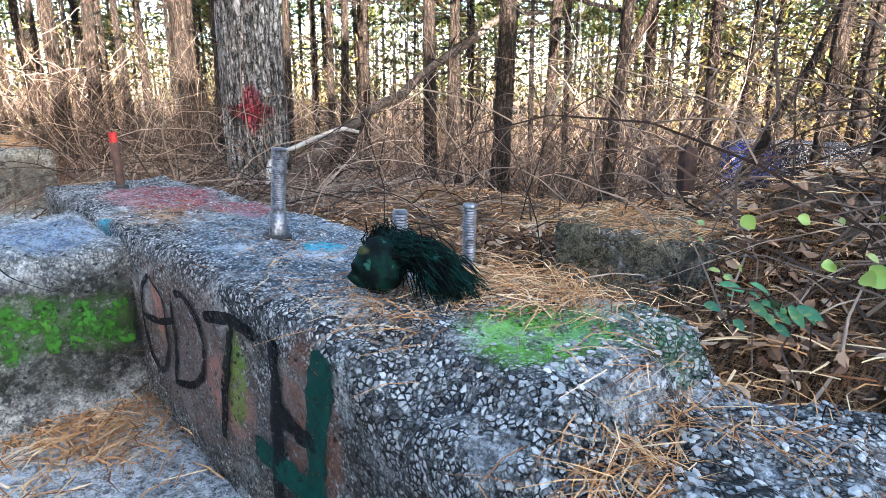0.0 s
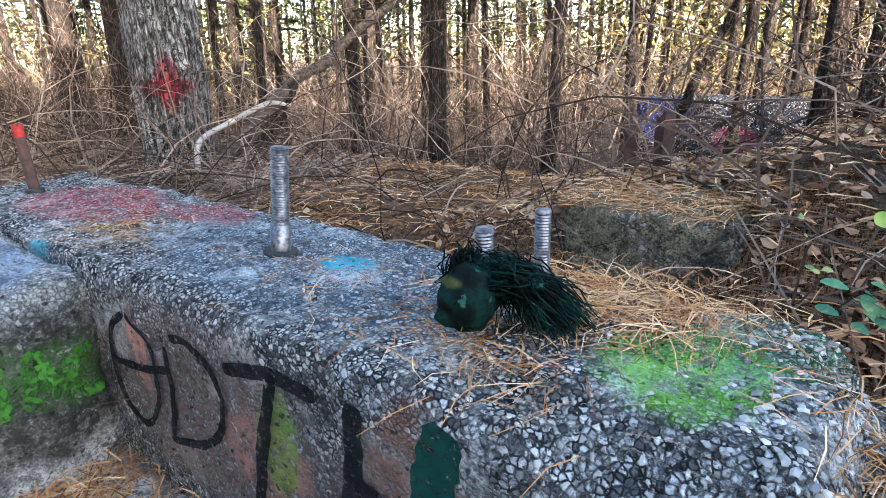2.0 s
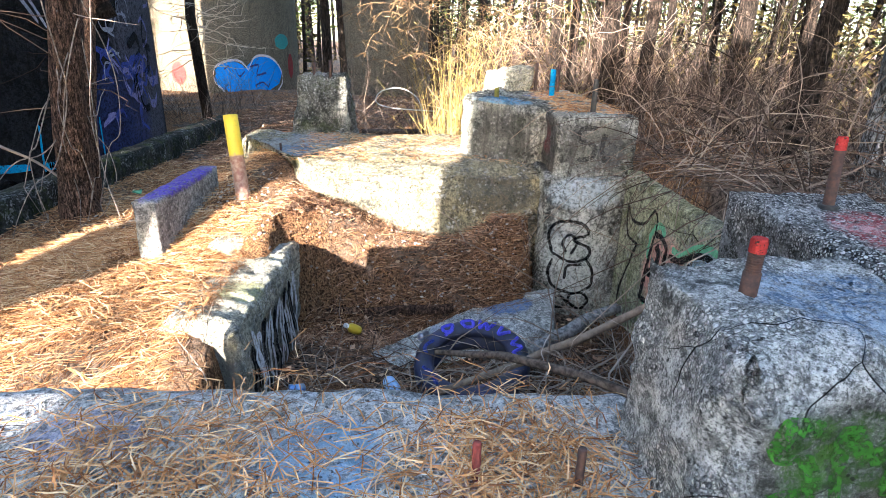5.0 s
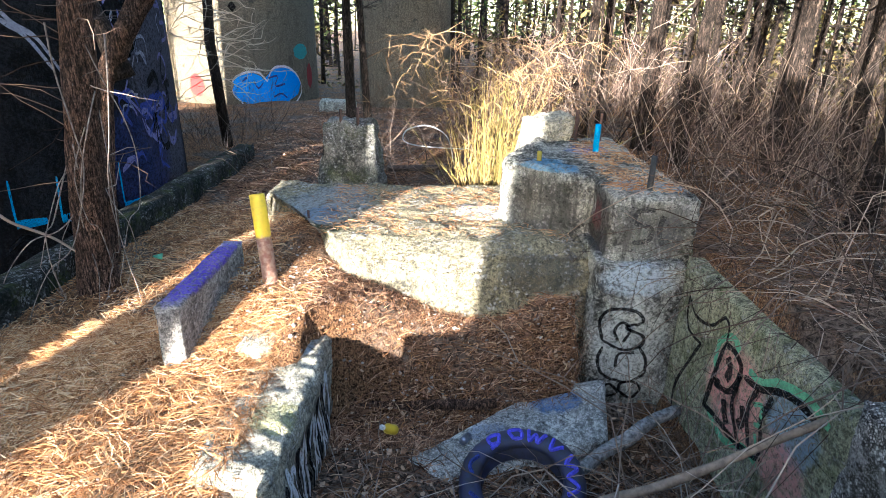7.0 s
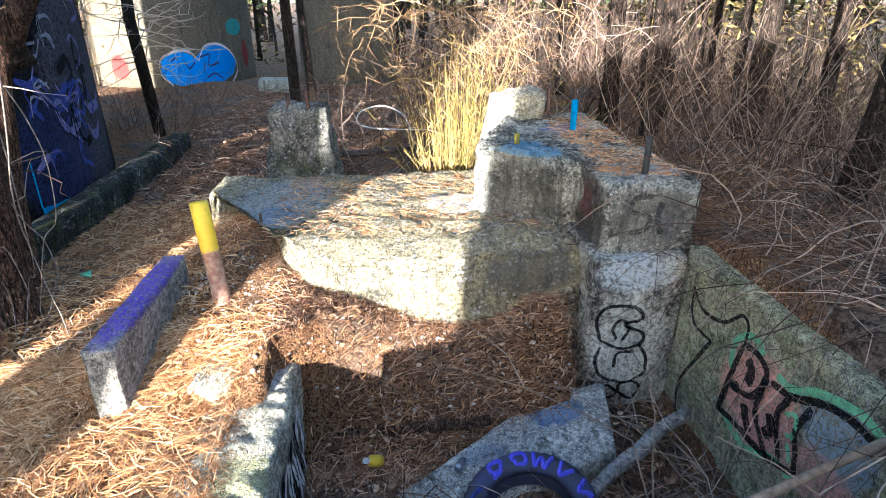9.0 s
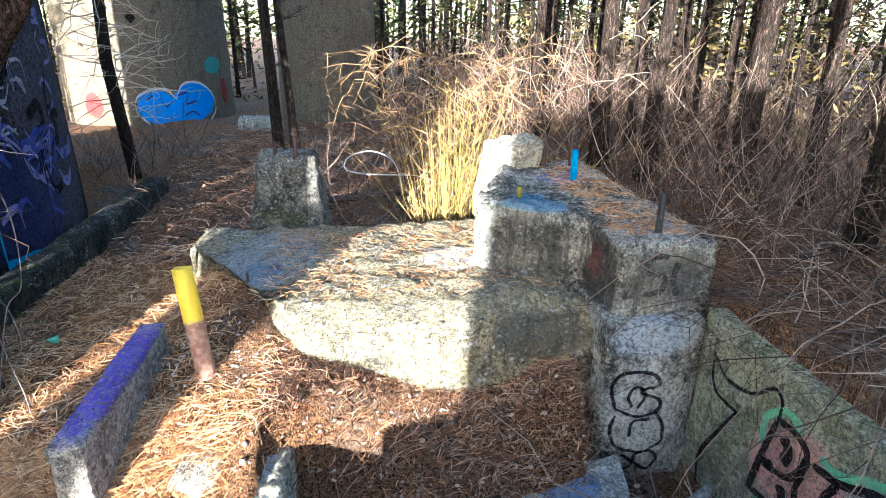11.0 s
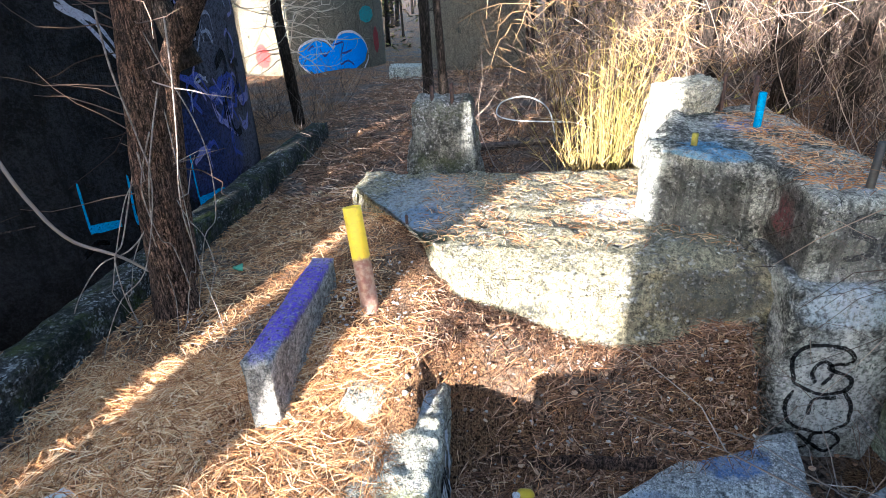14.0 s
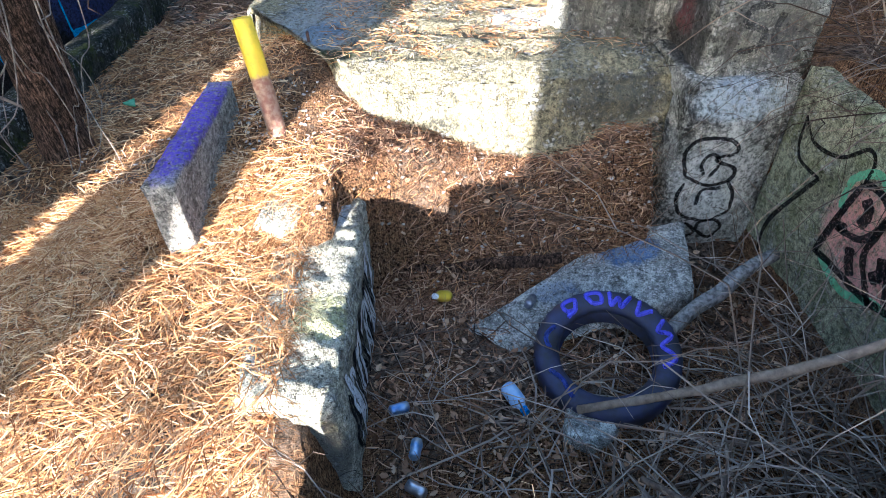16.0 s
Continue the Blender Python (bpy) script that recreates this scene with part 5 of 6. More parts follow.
bottle(-5.42, -1.33, -1.17, (50, 20, 30), "yellow bottle with a white cap among leaves", plain("yellow_plastic", (0.62, 0.44, 0.03), (0.5, 0.34, 0.03), 20, 0.4), P_WHITE, 1.2)
bottle(-4.62, -1.02, -1.14, (88, 0, 115), "pale blue crushed bottle in the pit", plain("pale_blue_plastic", (0.35, 0.5, 0.7), (0.22, 0.36, 0.6), 20, 0.35), P_BLUE, 1.4)


def can(x, y, z, turn, m, label):
    bm = lathe([(0.022, 0), (0.032, 0.008), (0.032, 0.04), (0.029, 0.06), (0.032, 0.08), (0.032, 0.105), (0.024, 0.115)], 18)
    for v in bm.verts:
        v.co += Vector((fbm(v.co, 30), fbm(v.co * 1.3, 30), 0)) * 0.006
    ob = tagged(part("crushed_can", bm, m, smooth=True), label, "can", "litter in the pit")
    ob.matrix_world = pose(x, y, z, 80, 10, turn)


can(-4.53, -1.60, -1.15, 20, plain("blue_can", (0.10, 0.22, 0.5), (0.3, 0.36, 0.45), 20, 0.35, 0.6), "crushed blue drink can")
can(-4.30, -1.55, -1.14, 80, plain("blue_can_b", (0.12, 0.28, 0.55), (0.4, 0.45, 0.5), 25, 0.35, 0.6), "crushed blue drink can")
can(-4.05, -1.60, -1.13, 140, plain("silver_can", (0.5, 0.52, 0.55), (0.25, 0.28, 0.35), 25, 0.3, 0.8), "crushed silver and blue can")
can(-5.35, -0.75, -1.15, 60, plain("silver_can_b", (0.3, 0.32, 0.38), (0.15, 0.17, 0.25), 25, 0.3, 0.8), "crushed dull can by the log")
slab_piece("plastic_scrap", [(-4.75, -3.85), (-4.62, -3.95), (-4.55, -3.75), (-4.68, -3.68)], -0.52, 0.03, plain("white_plastic", (0.6, 0.6, 0.6), (0.45, 0.45, 0.47), 20, 0.5), "crumpled white plastic scrap on needles", "litter", seed=8.0)
slab_piece("green_scrap", [(-7.3, -3.95), (-7.2, -4.0), (-7.18, -3.9)], -0.46, 0.02, P_MINT, "small green plastic scrap", "litter", seed=9.0)

log("hanging_vine", [(-6.25, -5.15, 2.6), (-6.2, -5.1, 1.6), (-6.2, -4.95, 0.8), (-6.3, -4.75, 0.25), (-6.45, -4.45, 0.0), (-6.6, -4.2, -0.3)], [0.016, 0.016, 0.015, 0.014, 0.012, 0.01], M_VINE, "pale vine hanging beside the cedar", "vine", 6)


# ---- standing trees near the walk ----
def big_pine():
    top = tagged(new("big_pine"), "large grey-barked pine with a red sprayed cross", "tree")
    pts = [(-4.64, 2.29, 0.1), (-4.66, 2.30, 0.5), (-4.66, 2.30, 1.5), (-4.64, 2.33, 3.0), (-4.6, 2.35, 6.0), (-4.55, 2.4, 9.0)]
    rad = [0.30, 0.262, 0.25, 0.24, 0.2, 0.13]
    vs, fs = [], []
    N, zs = 40, axis(0.1, 9.0, 0.06)
    for z in zs:
        x, y = np.interp(z, [p[2] for p in pts], [p[0] for p in pts]), np.interp(z, [p[2] for p in pts], [p[1] for p in pts])
        r = np.interp(z, [p[2] for p in pts], rad)
        for k in range(N):
            a = 2 * math.pi * k / N
            c = Vector((math.cos(a) * 3.2, math.sin(a) * 3.2, z * 2.2))
            rr = r * (1 + 0.05 * fbm(c, 1.0, 2) + 0.05 * abs(noise.noise(Vector((c.x * 2.4, c.y * 2.4, c.z * 0.9)))))
            vs.append((x + rr * math.cos(a), y + rr * math.sin(a), z))
    for i in range(len(zs) - 1):
        for k in range(N):
            fs.append((i * N + k, i * N + (k + 1) % N, (i + 1) * N + (k + 1) % N, (i + 1) * N + k))
    mesh_object("trunk", vs, fs, M_BIGPINE, top)
    crown_pts = [Vector(np.array((-4.6, 2.35, 4.0)) + np.array((0, 0, 5.0)) * i / 10) for i in range(11)]
    limbs, crown = crown_mesh("crown", crown_pts, 9, 77, 0.2, 30)
    for nm, me in (("branchwork", limbs), ("crown", crown)):
        ob = tagged(new(nm, me), kind="stuff")
        ob.parent = top


big_pine()


def wander(start, steps, length, rg, rise=0.0, droop=0.0, turn=0.5):
    d = Vector((rg.gauss(0, 1), rg.gauss(0, 1), rise)).normalized()
    p, out = Vector(start), [Vector(start)]
    for i in range(steps):
        d = (d + Vector((rg.gauss(0, turn), rg.gauss(0, turn), rg.gauss(0, turn * 0.6) - droop))).normalized()
        p = p + d * length / steps
        out.append(p.copy())
    return out


def taper(n, r0, r1):
    return [r0 + (r1 - r0) * i / (n - 1) for i in range(n)]


M_VINEBARK = plain("weathered_vine_bark", (0.10, 0.075, 0.06), (0.30, 0.25, 0.21), 25)


def bend_line(pts):
    """A smooth curve of 41 points through nine."""
    out = []
    for i in range(41):
        u = i / 40 * (len(pts) - 1)
        k = min(len(pts) - 2, int(u))
        a, b, c, d = (pts[max(0, min(len(pts) - 1, j))] for j in (k - 1, k, k + 1, k + 2))
        t = u - k
        out.append(0.5 * (2 * b + (c - a) * t + (2 * a - 5 * b + 4 * c - d) * t * t + (3 * b - a - 3 * c + d) * t ** 3))
    return out


def cedar():
    top = tagged(new("cedar_tree"), "reddish shaggy-barked cedar hung with pale vines", "tree")
    rg = random.Random(9)
    for nm, pts, rad, m in (("trunk", [(-6.62, -4.24, -0.65), (-6.62, -4.22, -0.2), (-6.60, -4.10, 0.8), (-6.63, -3.96, 1.95), (-6.62, -3.85, 3.2), (-6.6, -3.75, 5.5)], [0.20, 0.155, 0.14, 0.125, 0.11, 0.08], M_CEDAR),
                            ("second_trunk", [(-7.2, -4.52, -0.6), (-7.30, -4.40, 0.4), (-7.35, -4.28, 1.25), (-7.4, -3.92, 1.85), (-7.4, -3.52, 2.4), (-7.4, -2.95, 3.3)], [0.14, 0.105, 0.10, 0.095, 0.09, 0.07], M_CEDAR),
                            ("limb", [(-7.4, -4.08, 1.3), (-7.4, -4.4, 2.2), (-7.4, -4.7, 3.4)], [0.1, 0.08, 0.06], M_PINE)):
        dense, rr = [], []
        for i in range(len(pts) - 1):
            for k in range(8):
                t = k / 8
                dense.append(Vector(pts[i]).lerp(Vector(pts[i + 1]), t))
                rr.append(rad[i] * (1 - t) + rad[i + 1] * t)
        vs, fs = tube_arrays(dense, rr, 18)
        vs = [v + Vector((fbm((v.x * 9, v.y * 9, v.z * 1.2), 1.0), fbm((v.y * 9, v.x * 9, v.z * 1.2), 1.0), 0)) * 0.02 for v in vs]
        mesh_object(nm, vs, fs, m, top)
    for k in range(11):
        z0 = rg.uniform(0.3, 2.4)
        a = rg.uniform(-0.6, 2.6)
        p0 = Vector((-6.62 + 0.15 * math.cos(a), -4.2 + 0.12 * z0 + 0.15 * math.sin(a), z0))
        out = rg.uniform(0.15, 0.75)
        end = Vector((-6.55 + out * math.cos(a * 1.1 - 0.4), -4.2 + out * math.sin(a * 1.1 - 0.4), ground_z(-6.5, -4.2)))
        pts = []
        for i in range(9):
            t = i / 8
            p = p0.lerp(end, t)
            p += Vector((math.sin(7 * t + k) * 0.11, math.cos(6 * t + 2 * k) * 0.11, -0.35 * math.sin(math.pi * t) * rg.uniform(0.3, 1)))
            p.z = max(p.z, ground_z(p.x, p.y) + 0.01)
            pts.append(p)
        hp = Heap()
        hp.tube([q.to_3d() for q in bend_line(pts)], taper(41, rg.uniform(0.004, 0.008), 0.003), 5)
        hp.make("hanging_vine", M_VINEBARK, top, "pale hanging vine", True)
    tw = Heap()
    for k in range(60):
        z0 = rg.uniform(0.3, 4.0)
        pts = wander((-6.62, -4.2 + 0.12 * z0, z0), 5, rg.uniform(0.3, 1.1), rg, 0.1, 0.0, 0.35)
        tw.tube(pts, taper(6, 0.007, 0.002))
    tagged(tw.make("branchwork", M_TWIG, top), kind="stuff")


cedar()


def small_dead_tree():
    top = tagged(new("dead_sapling"), "sunlit dead sapling with fine curled branches", "tree")
    rg = random.Random(12)
    x, y = -13.4, -5.45
    z = ground_z(x, y)
    hp = Heap()
    hp.tube([(x, y, z - 0.1), (x + 0.1, y - 0.1, z + 2), (x + 0.05, y, z + 4), (x, y, z + 6)], [0.11, 0.10, 0.08, 0.05], 10)
    hp.make("trunk", M_PINE, top, smooth=True)
    tw = Heap()
    for k in range(60):
        zz = z + rg.uniform(1.2, 5)
        pts = wander((x, y, zz), 7, rg.uniform(0.7, 1.7), rg, 0.0, 0.03, 0.35)
        tw.tube(pts, taper(8, 0.014, 0.003))
        for j in range(3):
            tw.tube(wander(pts[rg.randrange(2, 7)], 4, 0.5, rg, 0, 0, 0.5), taper(5, 0.007, 0.002))
    tagged(tw.make("branchwork", plain("pale_twigs", (0.42, 0.33, 0.24), (0.5, 0.42, 0.32)), top), kind="stuff")


small_dead_tree()


# ---- yellow bush behind the broad slab ----
def yellow_bush():
    rg = random.Random(21)
    top = empty("yellow_bush", -9.3, -0.75, -0.4, label="sunlit bush of yellow-green upright stems", category="bush")
    inv = top.matrix_world.inverted()
    stems, sprays = Heap(), Heap()
    for k in range(260):
        x, y = -9.25 + rg.gauss(0, 0.22), -0.36 + rg.gauss(0, 0.21)
        z = -0.45
        hgt = rg.uniform(0.5, 1.9)
        lean = Vector((x + 9.25, y + 0.42, 0)) * rg.uniform(-0.3, 2.0)
        pts = [Vector((x, y, z)) + lean * (i / 5) ** 1.6 + Vector((rg.gauss(0, .012), rg.gauss(0, .012), hgt * i / 5)) for i in range(6)]
        stems.tube(pts, taper(6, 0.0045, 0.0015))
        for j in range(5):
            c = pts[rg.randrange(2, 6)]
            d = Vector((rg.gauss(0, 0.5), rg.gauss(0, 0.5), rg.uniform(0.3, 1))).normalized() * rg.uniform(0.06, 0.16)
            s = d.cross(Vector((rg.gauss(0, 1), rg.gauss(0, 1), 0.3))).normalized() * 0.006
            stems.add([c - s, c + s, c + d], [(0, 1, 2)])
    for k in range(80):
        a = rg.uniform(0, 6.283)
        p0 = Vector((-9.6 + rg.gauss(0, 0.35), -0.3 + rg.gauss(0, 0.7), rg.uniform(0.7, 1.7)))
        d = Vector((math.cos(a), math.sin(a), 0.6)) * rg.uniform(0.5, 1.1)
        pts = [p0 + d * t + Vector((0, 0, -0.55 * t * t)) for t in (0, 0.25, 0.5, 0.75, 1.0)]
        sprays.tube(pts, taper(5, 0.006, 0.002))
        for j in range(12):
            q = pts[rg.randrange(1, 5)]
            sprays.tube([q, q + Vector((rg.gauss(0, .1), rg.gauss(0, .1), rg.gauss(-.06, .1)))], [0.004, 0.0015])
    for nm, hp, m in (("stem_clump", stems, M_GRASS), ("spray_clump", sprays, by_piece("tan_sprays", (0.08, 0.05, 0.028), (0.20, 0.125, 0.065), (0.36, 0.24, 0.13)))):
        ob = tagged(hp.make(nm, m), kind="stuff")
        ob.parent, ob.matrix_parent_inverse = top, inv


yellow_bush()


# ---- green sprigs by the broken end ----
def leaf_mesh(name, length, width, fold=0.25):
    vs, fs = [], []
    n = 7
    for i in range(n + 1):
        t = i / n
        w = width * math.sin(math.pi * min(1, t * 0.93 + 0.05)) ** 0.8
        zc = -0.25 * length * t * t
        vs += [(length * t, -w, zc + fold * w), (length * t, 0, zc), (length * t, w, zc + fold * w)]
        if i:
            o = 3 * (i - 1)
            fs += [(o, o + 3, o + 4, o + 1), (o + 1, o + 4, o + 5, o + 2)]
    me = bpy.data.meshes.new(name)
    me.from_pydata(vs, [], fs)
    me.polygons.foreach_set("use_smooth", [True] * len(me.polygons))
    return me


def leaf_paint(name, a, b):
    n = Net(name, 0.45)
    col = n.mix(n.chance(), a, b)
    col = n.mix(n.math("MULTIPLY", n.ramp(n.noise(60, 3), 0.5, 0.7), 0.5), col, (0.30, 0.28, 0.04))
    n.b.inputs["Subsurface Weight"].default_value = 0.0
    return n.done(col)


def sprig(name, base, tips, me, count, spread, seed, label):
    rg = random.Random(seed)
    top = tagged(new(name), label, "plant")
    for tip in tips:
        pts = [Vector(base).lerp(Vector(tip), t) + Vector((0, 0, 0.06 * math.sin(math.pi * t))) for t in (0, 0.3, 0.6, 1.0)]
        hp = Heap()
        hp.tube(pts, [0.004, 0.0035, 0.003, 0.002], 4)
        hp.make("stem", M_TWIG, top)
        for k in range(count):
            ob = new("leaf", me)
            ob.parent = top
            p = pts[3].lerp(pts[1], 0.9 * k / count) + Vector((rg.gauss(0, spread), rg.gauss(0, spread), rg.gauss(0, spread * 0.6)))
            s = rg.uniform(0.75, 1.2)
            ob.matrix_local = pose(*p, rg.uniform(10, 60), rg.uniform(-10, 40), rg.uniform(-60, 140)) @ Matrix.Diagonal((s, s, s, 1))


LONG_LEAF, ROUND_LEAF, SMALL_LEAF = leaf_mesh("leaf", 0.046, 0.0105), leaf_mesh("leaf", 0.032, 0.0145), leaf_mesh("leaf", 0.022, 0.007)
LONG_LEAF.materials.append(leaf_paint("dark_green_leaf", (0.03, 0.13, 0.055), (0.05, 0.19, 0.07)))
ROUND_LEAF.materials.append(leaf_paint("yellow_green_leaf", (0.16, 0.30, 0.04), (0.34, 0.38, 0.05)))
SMALL_LEAF.materials.append(leaf_paint("dull_green_leaf", (0.10, 0.17, 0.05), (0.26, 0.28, 0.06)))
sprig("green_sprig", (-0.34, 1.62, 0.42), [(-0.41, 1.22, 0.66), (-0.30, 1.24, 0.64), (-0.42, 1.27, 0.60)], LONG_LEAF, 6, 0.024, 31, "sprig of narrow dark green leaves beside the foundation")
sprig("green_sprig", (-0.52, 1.62, 0.45), [(-0.49, 1.27, 0.73)], SMALL_LEAF, 7, 0.025, 36, "small sprig of dull green leaves in the brush")
sprig("yellow_sprig", (-0.05, 1.75, 0.55), [(-0.26, 1.25, 0.74), (-0.22, 1.26, 0.74)], ROUND_LEAF, 4, 0.016, 32, "sprig of round yellow-green leaves on a vine")
sprig("yellow_sprig", (-0.25, 1.9, 0.7), [(-0.38, 1.25, 0.81)], ROUND_LEAF, 2, 0.014, 33, "sprig of round yellow-green leaves on a vine")
sprig("yellow_sprig", (0.1, 1.8, 0.8), [(-0.18, 1.26, 0.79), (-0.27, 1.30, 0.82)], SMALL_LEAF, 4, 0.022, 37, "sprig of small yellow-green leaves on a vine")
sprig("yellow_sprig", (0.1, 2.3, 1.0), [(-0.40, 1.95, 1.12), (-0.28, 1.9, 1.06)], SMALL_LEAF, 4, 0.05, 34, "sprig of small yellow-green leaves on a vine")
sprig("yellow_sprig", (0.4, 2.2, 1.0), [(0.02, 1.75, 1.08), (0.06, 1.72, 1.0)], SMALL_LEAF, 4, 0.05, 35, "sprig of small yellow-green leaves on a vine")


# ---- brush: bare stems and brambles, too many to count ----
def thicket(name, spots, rg, height, radius, label, arch=0.0, branches=3, material=M_TWIG, z_of=ground_z):
    hp = Heap()
    for x, y in spots:
        z = z_of(x, y)
        hgt = rg.uniform(*height)
        pts = wander((x, y, z - 0.03), 7, hgt, rg, 2.2 if not arch else 1.1, arch, 0.16 if not arch else 0.22)
        r = rg.uniform(*radius)
        if y > 1.1 and any(p.y < 1.2 and p.x > -3.5 for p in pts):
            continue
        for p in pts:
            p.z = max(p.z, z_of(p.x, p.y) + r)
        hp.tube(pts, taper(8, r, r * 0.3))
        for _ in range(branches):
            i = rg.randrange(2, 7)
            side = wander(pts[i], 4, hgt * rg.uniform(0.15, 0.4), rg, 0.7, arch * 0.5, 0.3)
            if y > 1.1 and any(p.y < 1.2 and p.x > -3.5 for p in side):
                continue
            hp.tube(side, taper(5, r * 0.55, r * 0.2))
    return tagged(hp.make(name, material), label, "brush", kind="stuff")


B = random.Random(41)


def spots(n, x0, x1, y0, y1, keep=None):
    out = []
    while len(out) < n:
        x, y = B.uniform(x0, x1), B.uniform(y0, y1)
        if y > 3 and -0.40 < x / y < -0.06 and B.random() < 0.8:
            continue
        if keep is None or keep(x, y):
            out.append((x, y))
    return out


thicket("bare_brush", spots(620, -9.0, 3.0, 2.8, 9.0), B, (0.7, 2.2), (0.003, 0.008), "tangle of bare brown stems under the pines", 0.0, 3, M_DARKTWIG)
thicket("bare_brush", spots(330, -9.5, -6.6, 1.5, 4.0), B, (0.6, 1.9), (0.003, 0.007), "dense bare brush beside the stepped foundation", 0.0, 4, M_TWIG)
thicket("bare_brush", spots(900, -20, -9.3, -1.0, 9.0), B, (0.7, 2.4), (0.006, 0.013), "bare brush behind the foundations")
thicket("bare_brush", spots(800, -14, 14, 9, 22), B, (1.0, 3.0), (0.010, 0.024), "bare brush deep in the wood")
thicket("bare_brush", spots(500, -32, -14, 0, 22), B, (1.0, 3.0), (0.010, 0.026), "bare brush deep in the wood")
thicket("bare_brush", spots(160, -17, -9.5, -7, -4.95, lambda x, y: math.hypot(x + 10.2, y + 8.4) > 3.5), B, (0.5, 1.6), (0.003, 0.007), "sparse bare brush between the silos")
thicket("brambles", spots(300, -6.0, -3.2, 1.15, 2.6), B, (0.8, 2.0), (0.003, 0.007), "brambles arching over the pit wall", 0.22, 2)
thicket("brambles", spots(170, -3.2, 1.5, 1.25, 2.6), B, (0.5, 1.4), (0.003, 0.007), "brambles behind the foundation", 0.25, 2)
thicket("brambles", spots(110, -1.4, 1.6, 1.7, 3.4), B, (1.2, 2.2), (0.003, 0.007), "brambles arching over the footing", 0.2, 3)
thicket("pit_twigs", spots(300, -5.2, -2.9, -1.7, 0.9), B, (0.5, 1.4), (0.003, 0.007), "loose brown twigs tangled in the pit", 0.55, 1, M_TWIG)
thicket("pit_twigs", spots(150, -4.6, -3.0, -1.2, 0.9), B, (1.0, 2.0), (0.004, 0.009), "loose grey twigs tangled in the pit", 0.42, 2, M_VINE)
thicket("root_tangle", spots(200, -5.3, -3.0, 1.8, 2.9), B, (0.4, 1.2), (0.003, 0.008), "grey roots and vines round the big pine", 0.5, 1, M_VINE)


# ---- pine needles, leaves and pebbles ----
def needles(name, count, where, z_of, label, lay=0.02, length=(0.07, 0.14), width=0.0016, seed=1, material=M_NEEDLE):
    rg = random.Random(seed)
    hp_v, hp_f = [], []
    for _ in range(count):
        x, y = where(rg)
        z = z_of(x, y) + 0.004 + rg.random() ** 2 * lay
        a = rg.uniform(0, 6.283) + 1.3 * fbm((x, y, seed), 1.5, 2)
        ln, w = rg.uniform(*length), width * rg.uniform(0.8, 1.4)
        bend = rg.gauss(0, 0.32)
        tilt = rg.gauss(0, 0.08)
        d0, d1 = (math.cos(a), math.sin(a)), (math.cos(a + bend), math.sin(a + bend))
        o = len(hp_v)
        p = [(x, y, z), (x + d0[0] * ln / 2, y + d0[1] * ln / 2, z + 0.006 + tilt * ln * 0.5)]
        p.append((p[1][0] + d1[0] * ln / 2, p[1][1] + d1[1] * ln / 2, z + tilt * ln * 0.6))
        for i, q in enumerate(p):
            d = d0 if i < 2 else d1
            k = 0.4 if i == 2 else 1.0
            hp_v.append((q[0] - d[1] * w * k, q[1] + d[0] * w * k, q[2]))
            hp_v.append((q[0] + d[1] * w * k, q[1] - d[0] * w * k, q[2] + w * 0.6))
        hp_f += [(o, o + 1, o + 3, o + 2), (o + 2, o + 3, o + 5, o + 4)]
    return tagged(mesh_object(name, hp_v, hp_f, material, smooth=False), label, "pine needles", kind="stuff")


def oval(cx, cy, rx, ry):
    return lambda rg: (cx + rg.gauss(0, 0.5) * rx, cy + rg.gauss(0, 0.5) * ry)


def area(x0, x1, y0, y1):
    return lambda rg: (rg.uniform(x0, x1), rg.uniform(y0, y1))


def arm_top(x, y):
    p = (min(1.25, max(-3.4, x)), min(1.12, max(0.56, y)), 0.61)
    return arm_shape(p, worn(p, ARM_LO, ARM_HI, 0.04, 0.014, 1.0)).z


def slab_top(x, y):
    return worn((max(-2.8, x), max(-2.35, min(0.5, y)), 0.0), (-2.84, -2.4, -1.3), (3.0, 0.56, 0.0), 0.05, 0.016, 3.0).z


def wall_or_ground(x, y):
    """Needles lie on the ground and spill over the outer half of the low wall."""
    on = WW[0][0] + 0.05 < x < WW[1][0] - 0.05 and y > WW[0][1] + 0.02
    return max(ground_z(x, y), WW[1][2] - 0.01) if on else ground_z(x, y)


NL = "dry brown pine needles"
for k, (n, cx, cy, rx, ry) in enumerate(((1100, -0.80, 1.03, 0.28, 0.17), (300, -0.34, 0.72, 0.07, 0.22), (130, -0.9, 0.68, 0.22, 0.10), (130, -2.2, 0.72, 0.2, 0.14), (120, -0.2, 0.95, 0.3, 0.2), (80, -1.3, 0.8, 0.5, 0.2))):
    needles("needle_drift", n, oval(cx, cy, rx, ry), arm_top, NL + " drifted on the foundation", 0.03, width=0.0009, seed=50 + k)
for k, (n, cx, cy, rx, ry) in enumerate(((750, -1.98, 0.32, 0.3, 0.26), (1100, -2.45, -0.45, 0.34, 0.36), (1500, -2.35, -1.6, 0.5, 0.6), (260, -1.7, 0.0, 0.6, 0.5), (900, -2.2, -1.2, 0.6, 0.8))):
    needles("needle_drift", n, oval(cx, cy, rx, ry), slab_top, NL + " drifted on the slab", 0.04, width=0.0018, seed=60 + k)
needles("needle_carpet", 26000, area(-5.9, -3.3, -4.4, -2.12), wall_or_ground, NL + " covering the ground", 0.035, (0.09, 0.19), width=0.0019, seed=70)
needles("needle_carpet", 9000, area(-9.5, -5.2, -4.6, -2.3), ground_z, NL + " covering the ground", 0.03, (0.09, 0.18), width=0.0022, seed=71)
